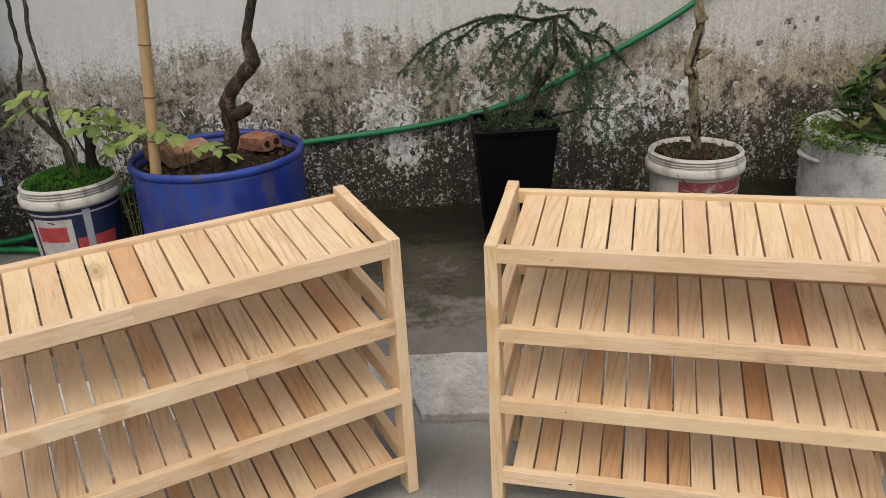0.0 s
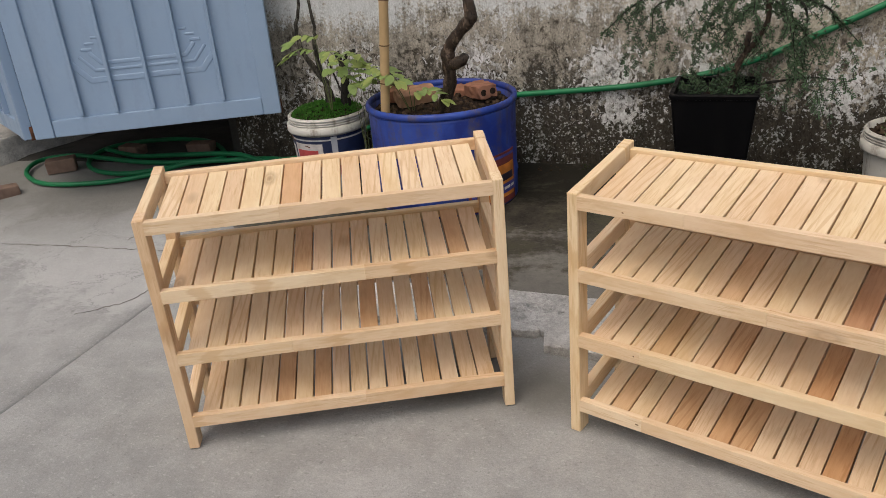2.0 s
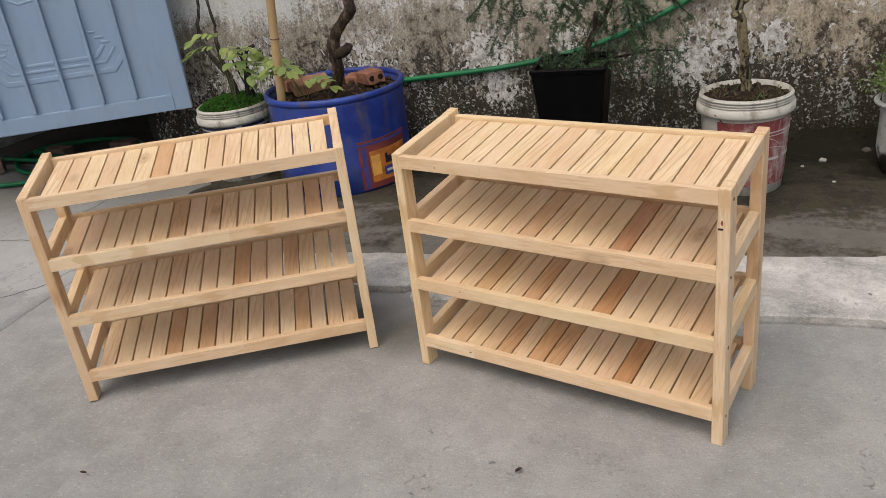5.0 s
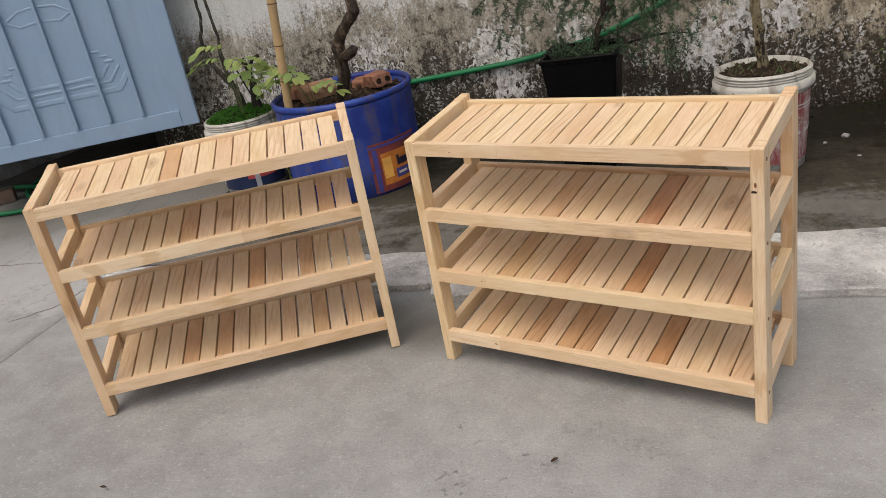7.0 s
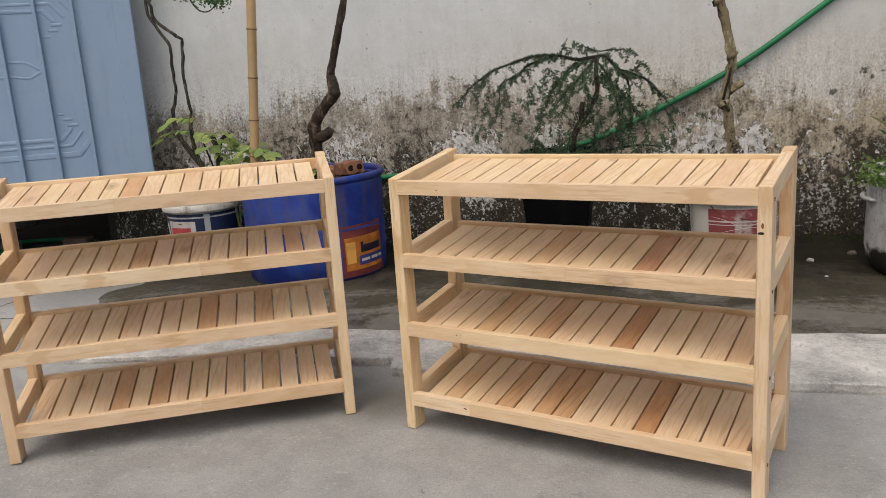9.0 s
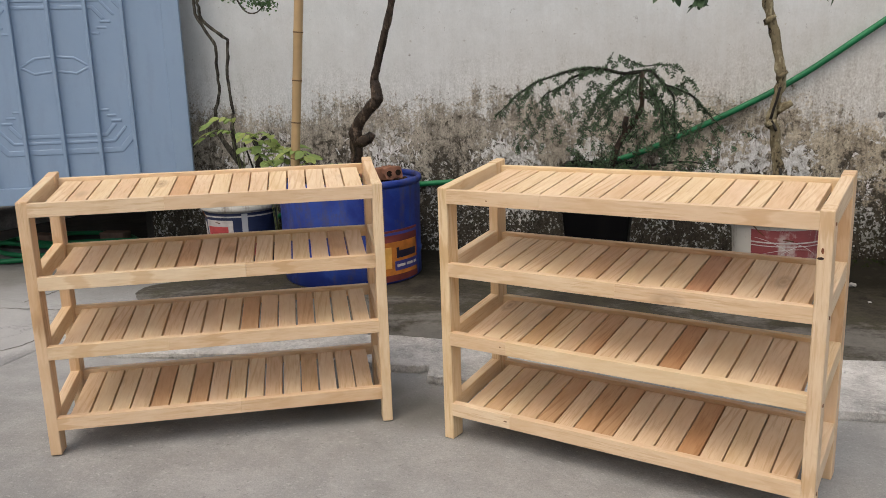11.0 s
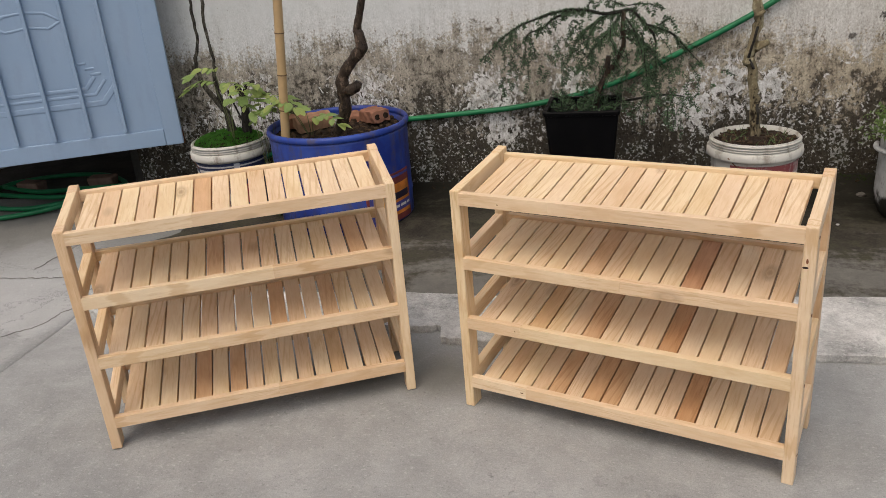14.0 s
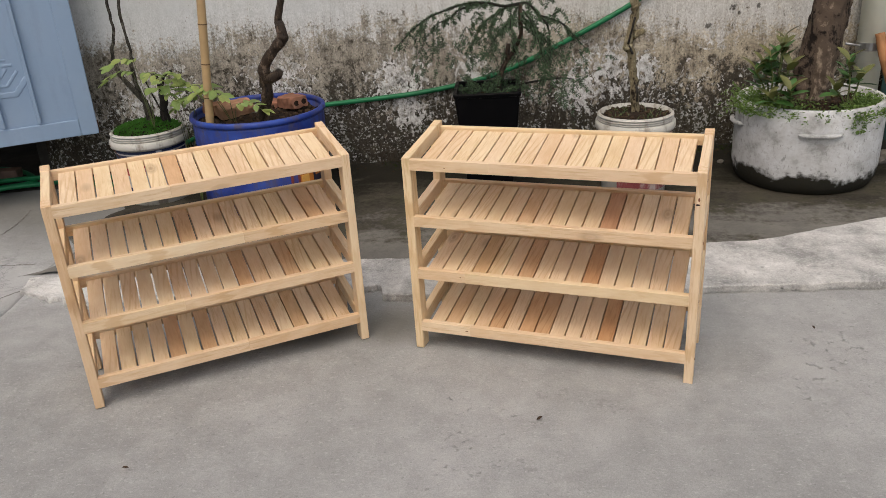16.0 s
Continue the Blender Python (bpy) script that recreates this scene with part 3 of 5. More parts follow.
def box(sx, sy, sz, bevel=0.0, seg=1, bm=None, at=(0, 0, 0)):
    """A box centred at a place, with chamfered or rounded edges."""
    b = bmesh.new()
    bmesh.ops.create_cube(b, size=1.0, matrix=Matrix.Translation(at) @ Matrix.Diagonal((sx, sy, sz, 1)))
    if bevel:
        bmesh.ops.bevel(b, geom=b.edges[:], offset=bevel, segments=seg, affect="EDGES", profile=0.6)
    if bm is None:
        return b
    tmp = bpy.data.meshes.new("tmp")
    b.to_mesh(tmp)
    b.free()
    bm.from_mesh(tmp)
    bpy.data.meshes.remove(tmp)
    return bm


def lathe(profile, seg=48, bm=None, wobble=0.0, closed=True):
    """A turned body from (radius, height) pairs."""
    bm = bm or bmesh.new()
    rings = []
    for r, z in profile:
        if r < 1e-5:
            rings.append([bm.verts.new((0, 0, z))])
        else:
            rings.append([bm.verts.new((r * (1 + wobble * noise.noise((3 * math.cos(a), 3 * math.sin(a), z * 6))) * math.cos(a), r * (1 + wobble * noise.noise((3 * math.cos(a), 3 * math.sin(a), z * 6))) * math.sin(a), z)) for a in [2 * math.pi * k / seg for k in range(seg)]])
    for a, b in zip(rings, rings[1:]):
        for k in range(seg):
            i, j = k, (k + 1) % seg
            if len(a) == 1 and len(b) > 1:
                bm.faces.new((a[0], b[i], b[j]))
            elif len(b) == 1 and len(a) > 1:
                bm.faces.new((a[i], a[j], b[0]))
            elif len(a) > 1:
                bm.faces.new((a[i], a[j], b[j], b[i]))
    bmesh.ops.recalc_face_normals(bm, faces=bm.faces[:])
    return bm


def tube(points, radii, seg=8, bm=None, rough=0.0, caps=True, gnarl=0.0):
    """A round limb along points, tapering by radii."""
    bm = bm or bmesh.new()
    pts = [Vector(p) for p in points]
    if isinstance(radii, (int, float)):
        radii = [radii] * len(pts)
    rings = []
    side = Vector((1, 0.13, 0.07))
    run = 0.0
    for k, p in enumerate(pts):
        run += (p - pts[k - 1]).length if k else 0.0
        d = (pts[min(k + 1, len(pts) - 1)] - pts[max(k - 1, 0)]).normalized()
        side = (side - d * side.dot(d))
        side = side.normalized() if side.length > 1e-4 else d.orthogonal().normalized()
        up = d.cross(side)
        ring = []
        for s in range(seg):
            a = 2 * math.pi * s / seg
            r = radii[k] * (1 + rough * noise.noise(p * 30 + Vector((math.cos(a), math.sin(a), 0))))
            if gnarl:
                # long ridges round the limb and lumps along it
                q = Vector((2.6 * math.cos(a), 2.6 * math.sin(a), run * 9.0))
                r *= 1 + gnarl * (0.9 - 2.2 * abs(noise.noise(q))) + gnarl * 0.8 * noise.noise(q * 2.3 + Vector((0, 0, run * 16.0)))
            ring.append(bm.verts.new(p + side * (r * math.cos(a)) + up * (r * math.sin(a))))
        rings.append(ring)
    for a, b in zip(rings, rings[1:]):
        for k in range(seg):
            bm.faces.new((a[k], a[(k + 1) % seg], b[(k + 1) % seg], b[k]))
    if caps:
        bm.faces.new(rings[0][::-1])
        bm.faces.new(rings[-1])
    return bm


def curve_points(keys, n=8):
    """A smooth line through key points."""
    ks = [Vector(k) for k in keys]
    ks = [ks[0] * 2 - ks[1]] + ks + [ks[-1] * 2 - ks[-2]]
    out = []
    for a, b, c, d in zip(ks, ks[1:], ks[2:], ks[3:]):
        for i in range(n):
            t = i / n
            out.append(0.5 * ((2 * b) + (c - a) * t + (2 * a - 5 * b + 4 * c - d) * t * t + (3 * b - a - 3 * c + d) * t ** 3))
    out.append(ks[-2])
    return out


# ---- the yard ----
def wall_y(x):
    """The plaster face of the back wall, which is not quite square to the yard."""
    return 1.713 + 0.0244 * x




def line_sheet(xs, ys, height):
    bm = bmesh.new()
    vs = [[bm.verts.new((x, y, height(x, y))) for x in xs] for y in ys]
    for ra, rb in zip(vs, vs[1:]):
        for i in range(len(xs) - 1):
            bm.faces.new((ra[i], ra[i + 1], rb[i + 1], rb[i]))
    return bm


def spread(a, b, n):
    return [a + (b - a) * k / n for k in range(n)]


JOINT_X = -1.485
xs = spread(-9, -3, 12) + spread(-3, JOINT_X - 0.012, 30) + [JOINT_X - 0.006, JOINT_X - 0.003, JOINT_X + 0.003, JOINT_X + 0.006] + spread(JOINT_X + 0.02, 2.5, 90) + spread(2.5, 9.01, 13)
ys = spread(-9, -2.5, 13) + spread(-2.5, 0.5, 75) + spread(0.5, 3.05, 20) + [3.1]


def yard_height(x, y):
    z = 0.005 * (noise.noise((x * 0.9, y * 0.9, 0)) - 0.25) + 0.0016 * noise.noise((x * 7, y * 7, 5))
    if abs(x - JOINT_X) < 0.004 and y < 0.5:
        z -= 0.007
    # the yard climbs a little to the foot of the wall
    return z + 0.028 * min(1, max(0, (y - 0.35) / 0.3))


tagged(part("ground", line_sheet(xs, ys, yard_height), YARD, smooth=True), "worn grey concrete yard floor with stains and a joint", "ground", kind="structure")
bm = line_sheet(spread(-1.95, 3.5, 110) + [3.5], spread(0.57, 1.80, 28) + [1.80],
                lambda x, y: 0.034 + 0.045 * min(1, max(0, (y - 1.47) / 0.27)) ** 2 + 0.006 * noise.noise((x * 2.2, y * 2.2, 3)) + 0.002 * noise.noise((x * 14, y * 14, 3)) - 0.02 * max(0, (-1.45 - x + 0.16 * noise.noise((0, y * 3.5, 6)) + 0.05 * noise.noise((x * 9, y * 9, 6))) / 0.14))
tagged(part("pavement", bm, REAR, smooth=True), "dark damp concrete apron with moss along the wall", "pavement", kind="structure")

# gateway floor, with the shade under the gate put into its colour
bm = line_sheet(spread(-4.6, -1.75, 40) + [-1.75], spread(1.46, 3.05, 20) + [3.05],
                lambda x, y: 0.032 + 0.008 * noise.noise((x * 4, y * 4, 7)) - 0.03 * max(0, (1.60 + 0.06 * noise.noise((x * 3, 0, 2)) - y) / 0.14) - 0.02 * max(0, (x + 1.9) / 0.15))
tagged(part("gateway_floor", bm, VOID, smooth=True), "gateway floor coloured dark in place of shade", "ground", kind="structure")


def strip_front(x):
    y = 0.300 + 0.016 * noise.noise((x * 3.1, 0, 1)) + 0.008 * noise.noise((x * 17, 0, 1))
    y += 0.05 * max(0, 1 - abs(x + 0.148) / 0.07) * (0.35 + noise.noise((x * 40, 1, 6)))
    if x < -0.148:
        # broken away between the racks, creeping forward again further on
        back = min(1, (-0.148 - x) / 0.012) * max(0, min(1, (x + 1.25) / 0.45))
        y += 0.075 * back + 0.016 * noise.noise((x * 26, 3, 1)) * (1 - back)
    return y


def cement_strip():
    """The raised cement strip, with a broken front edge."""
    bm = bmesh.new()
    xs = spread(-1.50, 3.5, 335) + [3.5]
    rows = []
    for x in xs:
        yf = strip_front(x)
        yb = 0.592 + 0.06 * max(0, x) + 0.30 * max(0, min(0.6, x - 1.25)) + 0.018 * noise.noise((x * 2.3, 4, 1)) + 0.008 * noise.noise((x * 14, 4, 1))
        if x < -1.2:
            yf, yb = yf + (-1.2 - x) * 0.5 + 0.05 * noise.noise((x * 21, 0, 8)) * min(1, (-1.2 - x) * 8), yb - (-1.2 - x) * 0.2
        top = 0.027 + 0.004 * noise.noise((x * 4, 2, 9)) - 0.007 * max(0, min(1, (-0.55 - x) / 0.4))
        line = [(yf + 0.004, -0.01), (yf, 0.006), (yf + 0.001 + 0.004 * noise.noise((x * 30, 0, 4)), top - 0.004), (yf + 0.008 + 0.008 * noise.noise((x * 24, 2, 4)), top + 0.002 * noise.noise((x * 33, 5, 4)))]
        line += [(yf + 0.022 + (yb - yf - 0.04) * k / 8, top + 0.012 * k / 8 + 0.0035 * noise.noise((x * 9, k * 1.3, 2)) + 0.0016 * noise.noise((x * 31, k * 2.1, 6))) for k in range(1, 9)]
        line += [(yb, 0.03)]
        rows.append([bm.verts.new((x, y, z)) for y, z in line])
    for a, b in zip(rows, rows[1:]):
        for i in range(len(a) - 1):
            bm.faces.new((a[i], b[i], b[i + 1], a[i + 1]))
    bmesh.ops.recalc_face_normals(bm, faces=bm.faces[:])
    return bm


tagged(part("kerb", cement_strip(), STRIP), "raised pale cement strip with a broken edge", "kerb", kind="structure")

# the gateway's walls and unseen ceiling are added to keep it dark
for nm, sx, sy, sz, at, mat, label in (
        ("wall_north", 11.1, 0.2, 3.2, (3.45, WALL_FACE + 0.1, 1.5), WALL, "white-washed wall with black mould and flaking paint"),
        ("wall_passage", 5.1, 0.2, 3.2, (-4.65, 3.1, 1.5), VOID, "added wall closing the gateway, coloured dark for shade"),
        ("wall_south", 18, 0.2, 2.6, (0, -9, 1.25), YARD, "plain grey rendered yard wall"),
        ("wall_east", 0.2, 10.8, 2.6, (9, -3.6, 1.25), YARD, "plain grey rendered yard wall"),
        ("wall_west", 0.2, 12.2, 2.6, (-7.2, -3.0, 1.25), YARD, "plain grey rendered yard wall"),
        ("ceiling", 5.0, 2.0, 0.12, (-4.5, 2.2, 2.25), YARD, "added unseen slab that keeps light out of the gateway"),
        ("wall_gateway_east", 0.2, 1.3, 3.2, (-2.0, 2.4, 1.5), VOID, "added side wall of the gateway, coloured dark for shade"),
        ("wall_gateway_west", 0.2, 1.9, 3.2, (-4.6, 2.2, 1.5), VOID, "added side wall of the gateway, coloured dark for shade")):
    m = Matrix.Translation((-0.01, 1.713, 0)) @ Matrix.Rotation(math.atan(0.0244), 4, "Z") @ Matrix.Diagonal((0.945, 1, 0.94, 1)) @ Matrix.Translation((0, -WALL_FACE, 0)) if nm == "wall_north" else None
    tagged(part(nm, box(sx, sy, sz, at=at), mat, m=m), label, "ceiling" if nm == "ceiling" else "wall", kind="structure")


def floor_crack(points, width, seed):
    """A crooked crack in the concrete, filled with dirt."""
    pts = curve_points([(x, y, 0) for x, y in points], 14)
    bm = bmesh.new()
    rows = []
    for i, p in enumerate(pts):
        d = (pts[min(i + 1, len(pts) - 1)] - pts[max(i - 1, 0)]).normalized()
        side = Vector((-d.y, d.x, 0))
        p = p + side * (0.007 * noise.noise((i * 0.45, seed, 0)) + 0.006 * noise.noise((i * 1.7, seed, 3)))
        w = width * (0.25 + abs(noise.noise((i * 0.6, seed, 7))) * 1.6) * min(1, (i + 1) / 5, (len(pts) - i) / 5)
        rows.append([bm.verts.new((q.x, q.y, yard_height(q.x, q.y) + dz)) for q, dz in ((p - side * w, 0.0012), (p, 0.0030), (p + side * w, 0.0012))])
    for a, b in zip(rows, rows[1:]):
        for k in (0, 1):
            bm.faces.new((a[k], b[k], b[k + 1], a[k + 1]))
    tagged(part("floor_crack", bm, CRACK), "dark dirt-filled crack in the concrete floor", "crack", "cracks in the floor", kind="structure")


floor_crack([(-1.91, 0.72), (-1.905, 0.91), (-1.896, 1.10), (-1.93, 1.30)], 0.009, 1.0)
floor_crack([(-2.45, 0.60), (-2.05, 0.63), (-1.80, 0.646), (-1.70, 0.655), (-1.557, 0.66)], 0.005, 2.0)
floor_crack([(-1.70, 0.20), (-1.584, 0.314), (-1.552, 0.407), (-1.50, 0.46)], 0.004, 3.0)

# ---- shoe racks ----
RACK_W, RACK_D = 0.80, 0.267
TIERS = (0.5905, 0.4245, 0.2622, 0.0905)
RISE = 0.146
SLATS = 16
POST_W, POST_D = 0.0245, 0.042
boards = {}


def board_mesh(lx, sy, sz, bevel=0.0016):
    key = (round(lx, 4), round(sy, 4), round(sz, 4))
    if key not in boards:
        boards[key] = (mesh_of(box(lx, sy, sz, bevel), "board", WOOD), mesh_of(box(lx, sy, sz, bevel), "board", WOOD_RED), mesh_of(box(lx, sy, sz, bevel), "board", WOOD_WARM), mesh_of(box(lx, sy, sz, bevel), "board", WOOD_AMBER))
    return boards[key]


SIDE_SLOPE = 0.039 / RACK_D


def post_mesh(h):
    """A post whose top is cut to the slope of the side rails."""
    key = ("post", round(h, 4))
    if key not in boards:
        bm = box(h, POST_D, POST_W, 0.0016)
        for v in bm.verts:
            if v.co.x > 0:
                v.co.x += SIDE_SLOPE * v.co.y
        boards[key] = mesh_of(bm, "board", WOOD)
    return boards[key]


def shoe_rack(m, label, reds, ambers, warms, joints, gap):
    """A four-tier slatted shoe rack; the shelves climb a little to the back."""
    rack = thing("shoe_rack", m, label, "shoe rack", "pair of wooden shoe racks")
    upright = Matrix.Rotation(radians(-90), 4, "Y")
    slope = math.atan(RISE)
    for x in (POST_W / 2, RACK_W - POST_W / 2):
        for y in (POST_D / 2, RACK_D - POST_D / 2):
            h = TIERS[0] + 0.004 + SIDE_SLOPE * y
            put("post", post_mesh(h), rack, Matrix.Translation((x, y, h / 2)) @ upright)
    inner = RACK_W - 2 * POST_W
    for k, z in enumerate(TIERS):
        zb = z + 0.0275
        # front rails are glued up from two lengths
        cut = inner * joints[k]
        for x0, x1 in ((POST_W - 0.001, POST_W + cut), (POST_W + cut, RACK_W - POST_W + 0.001)):
            put("front_rail", board_mesh(x1 - x0, 0.019, 0.031, 0.0007)[0], rack, Matrix.Translation(((x0 + x1) / 2, 0.0085, z - 0.015)))
        put("back_rail", board_mesh(inner + 0.002, 0.019, 0.028)[0], rack, Matrix.Translation((RACK_W / 2, RACK_D - 0.0105, zb - 0.014)))
        y0, y1 = POST_D - 0.001, RACK_D - POST_D + 0.001
        za, zc = z + 0.004 + 0.038 * y0 / RACK_D, z + 0.004 + 0.038 * y1 / RACK_D
        ln, an = math.hypot(y1 - y0, zc - za), math.atan2(zc - za, y1 - y0)
        for x in (POST_W / 2, RACK_W - POST_W / 2):
            put("side_rail", board_mesh(ln, 0.0225, 0.038)[0], rack,
                Matrix.Translation((x, (y0 + y1) / 2, (za + zc) / 2 - 0.019)) @ Matrix.Rotation(radians(90), 4, "Z") @ Matrix.Rotation(-an, 4, "Y"))
        # slats between the rails
        ya, yb = 0.018, RACK_D - 0.020
        ln = (yb - ya) / math.cos(slope)
        pitch = 0.0451
        for s in range(SLATS):
            x = RACK_W / 2 + pitch * (s - (SLATS - 1) / 2)
            me = board_mesh(ln, pitch - (gap if k else 0.0037), 0.018, 0.0006)[1 if (k, s) in reds else 3 if (k, s) in ambers else 2 if (k, s) in warms else 0]
            zs = z - 0.0235 + RISE * (yb - ya) / 2
            jig = random.uniform(-0.0007, 0.0007)
            put("slat", me, rack, Matrix.Translation((x + jig, (ya + yb) / 2, zs + jig)) @ Matrix.Rotation(radians(90) + jig * 3, 4, "Z") @ Matrix.Rotation(-slope, 4, "Y"))
    # dowel ends in the outer faces of the posts
    for x in (-0.0004, RACK_W + 0.0004):
        for z in TIERS:
            put("dowel", DOWEL, rack, Matrix.Translation((x, 0.016, z - 0.02)) @ Matrix.Rotation(radians(90), 4, "Y"))
    return rack


bm = bmesh.new()
bmesh.ops.create_cone(bm, cap_ends=True, segments=10, radius1=0.0035, radius2=0.0035, depth=0.002)
DOWEL = mesh_of(bm, "dowel", DARKWOOD)
KNOT_Z = 0.512
rack_a = shoe_rack(pose(0, 0, 0, rz=-16.98), "pale slatted wooden shoe rack with a knotty corner post", {(1, 11)}, {(2, 10), (3, 11), (3, 6)}, {(1, 6), (2, 3), (2, 10), (3, 1), (3, 4), (3, 7), (3, 11), (2, 6)}, (0.30, 0.52, 0.19, 0.20), 0.0037)
bm = lathe([(0, 0.0008), (0.003, 0.0007), (0.0045, 0.0002), (0.0045, -0.002), (0, -0.002)], 14, wobble=0.25)
part("knot", bm, KNOT, rack_a, "dark knot in the corner post", Matrix.Translation((RACK_W - POST_W + 0.0065, -0.0002, KNOT_Z)) @ Matrix.Rotation(radians(90), 4, "X") @ Matrix.Diagonal((1.25, 0.5, 1, 1)))
bm = lathe([(0, 0.0007), (0.002, 0.0006), (0.0034, 0.0001), (0.0034, -0.002), (0, -0.002)], 12, wobble=0.3)
part("knot", bm, STAIN, rack_a, "brown stain above the knot", Matrix.Translation((RACK_W - POST_W + 0.009, -0.0001, KNOT_Z + 0.013)) @ Matrix.Rotation(radians(90), 4, "X") @ Matrix.Diagonal((0.7, 1.6, 1, 1)))
for x, z, a, b, mat in ((0.1537, 0.249, 0.55, 0.6, DARKWOOD), (0.1643, 0.0764, 1.5, 0.5, DARKWOOD), (0.1254, 0.5718, 0.8, 0.5, FAINT_KNOT)):
    bm = lathe([(0, 0.0006), (0.002, 0.0005), (0.0032, 0.0001), (0.0032, -0.002), (0, -0.002)], 12, wobble=0.3)
    part("knot", bm, mat, rack_a, "small dark knot in the front rail", Matrix.Translation((x, -0.0011, z)) @ Matrix.Rotation(radians(90), 4, "X") @ Matrix.Diagonal((a, b, 1, 1)))
shoe_rack(pose(-0.8674, -0.2981, 0, rz=26.76), "pale slatted wooden shoe rack with one reddish top slat", set(), {(0, 6), (2, 9)}, {(1, 6), (1, 14), (2, 9), (2, 12), (3, 4), (3, 6), (3, 12)}, (0.38, 0.60, 0.35, 0.55), 0.0046)


# ---- foliage helpers ----
def leaf_mesh(name, mat, length, width, fold=0.25, droop=0.2, stations=5, lobes=0.0):
    """A leaf along local x, folded on its midrib and drooping to its tip."""
    bm = bmesh.new()
    mids, left, right = [], [], []
    for k in range(stations + 1):
        t = k / stations
        w = width / 2 * math.sin(math.pi * min(1, t * 0.9 + 0.06)) ** 0.8 * (1 + lobes * math.cos(t * 18)) if 0 < k < stations else 0.0
        z = -droop * length * t * t
        mids.append(bm.verts.new((length * t, 0, z)))
        if w:
            left.append(bm.verts.new((length * t, w, z + fold * w)))
            right.append(bm.verts.new((length * t, -w, z + fold * w)))
    for side, flip in ((left, False), (right, True)):
        chain = [mids[0]] + side + [mids[-1]]
        for k in range(stations):
            f = [mids[k], mids[k + 1], chain[k + 1], chain[k]]
            f = list(dict.fromkeys(f))
            bm.faces.new(f[::-1] if flip else f)
    return mesh_of(bm, name, mat, True)


def add_leaf(bm, at, way, length, width, rnd):
    """One small leaf of two bent faces."""
    way = way.normalized()
    side = way.cross(Vector((rnd.uniform(-1, 1), rnd.uniform(-1, 1), rnd.uniform(-1, 1))))
    if side.length < 1e-3:
        side = way.orthogonal()
    side.normalize()
    up = side.cross(way) * (width * 0.25)
    a = bm.verts.new(at)
    b = bm.verts.new(at + way * length * 0.5 + side * width / 2 + up)
    c = bm.verts.new(at + way * length)
    d = bm.verts.new(at + way * length * 0.5 - side * width / 2 + up)
    bm.faces.new((a, b, c))
    bm.faces.new((a, c, d))


def rot_to(d, spin=0.0):
    """A turn that lays local x along d."""
    return Vector(d).to_track_quat("X", "Z").to_matrix().to_4x4() @ Matrix.Rotation(spin, 4, "X")


def soil_bm(r, z, n=14, bumpy=0.015, seed=0.0):
    bm = bmesh.new()
    rings = [[bm.verts.new((0, 0, z + bumpy))]]
    for k in range(1, n + 1):
        rr = r * k / n
        rings.append([bm.verts.new((rr * math.cos(a), rr * math.sin(a), z + bumpy * noise.noise((rr * 30 * math.cos(a), rr * 30 * math.sin(a), seed)) + bumpy * (1 - k / n))) for a in [2 * math.pi * s / 40 for s in range(40)]])
    for s in range(40):
        bm.faces.new((rings[0][0], rings[1][s], rings[1][(s + 1) % 40]))
    for a, b in zip(rings[1:], rings[2:]):
        for s in range(40):
            bm.faces.new((a[s], b[s], b[(s + 1) % 40], a[(s + 1) % 40]))
    return bm


def crumbs(r, z, count, size, seed, bm=None):
    """Clods and litter lying on soil."""
    rnd = random.Random(seed)
    bm = bm or bmesh.new()
    for _ in range(count):
        a, rr = rnd.uniform(0, 6.283), r * math.sqrt(rnd.random())
        s = size * rnd.uniform(0.4, 1.2)
        bmesh.ops.create_icosphere(bm, subdivisions=1, radius=s, matrix=pose(rr * math.cos(a), rr * math.sin(a), z + s * 0.3, rnd.uniform(0, 90), rnd.uniform(0, 90), 0) @ Matrix.Diagonal((1, rnd.uniform(0.5, 1), rnd.uniform(0.3, 0.7), 1)))
    return bm


def sector(radius, a0, a1, z0, z1, n=16, thick=0.0015):
    """A label wrapped round a turned body: radius(z), from angle a0 to a1."""
    n = max(2, round((a1 - a0) / 2.0))
    bm = bmesh.new()
    cols = []
    for k in range(n + 1):
        a = radians(a0 + (a1 - a0) * k / n)
        cols.append([bm.verts.new(((radius(z) + t) * math.cos(a), (radius(z) + t) * math.sin(a), z)) for z, t in ((z0, -0.001), (z0, thick), (z1, thick), (z1, -0.001))])
    for p, q in zip(cols, cols[1:]):
        for i in range(3):
            bm.faces.new((p[i], q[i], q[i + 1], p[i + 1]))
    for c in (cols[0], cols[-1]):
        bm.faces.new(c)
    bmesh.ops.recalc_face_normals(bm, faces=bm.faces[:])
    return bm


# ---- blue drum with its tree, bamboo and bricks ----
drum = thing("drum_planter", pose(-0.800, 1.375, 0.028) @ Matrix.Diagonal((1.01, 1.01, 0.945, 1)), "cut-down blue plastic drum with a torn orange label", "planter")
part("body", lathe([(0, 0), (0.272, 0), (0.283, 0.012), (0.284, 0.10), (0.288, 0.115), (0.284, 0.13), (0.285, 0.30), (0.287, 0.40), (0.286, 0.415), (0.278, 0.415), (0.276, 0.36), (0.274, 0.02), (0, 0.02)], 72, wobble=0.004), BLUE, drum, smooth=True)
part("rim", lathe([(0.278, 0.416), (0.288, 0.412), (0.294, 0.417), (0.296, 0.427), (0.293, 0.438), (0.286, 0.442), (0.278, 0.438), (0.275, 0.427), (0.278, 0.416)], 72, wobble=0.004), BLUE, drum, smooth=True)
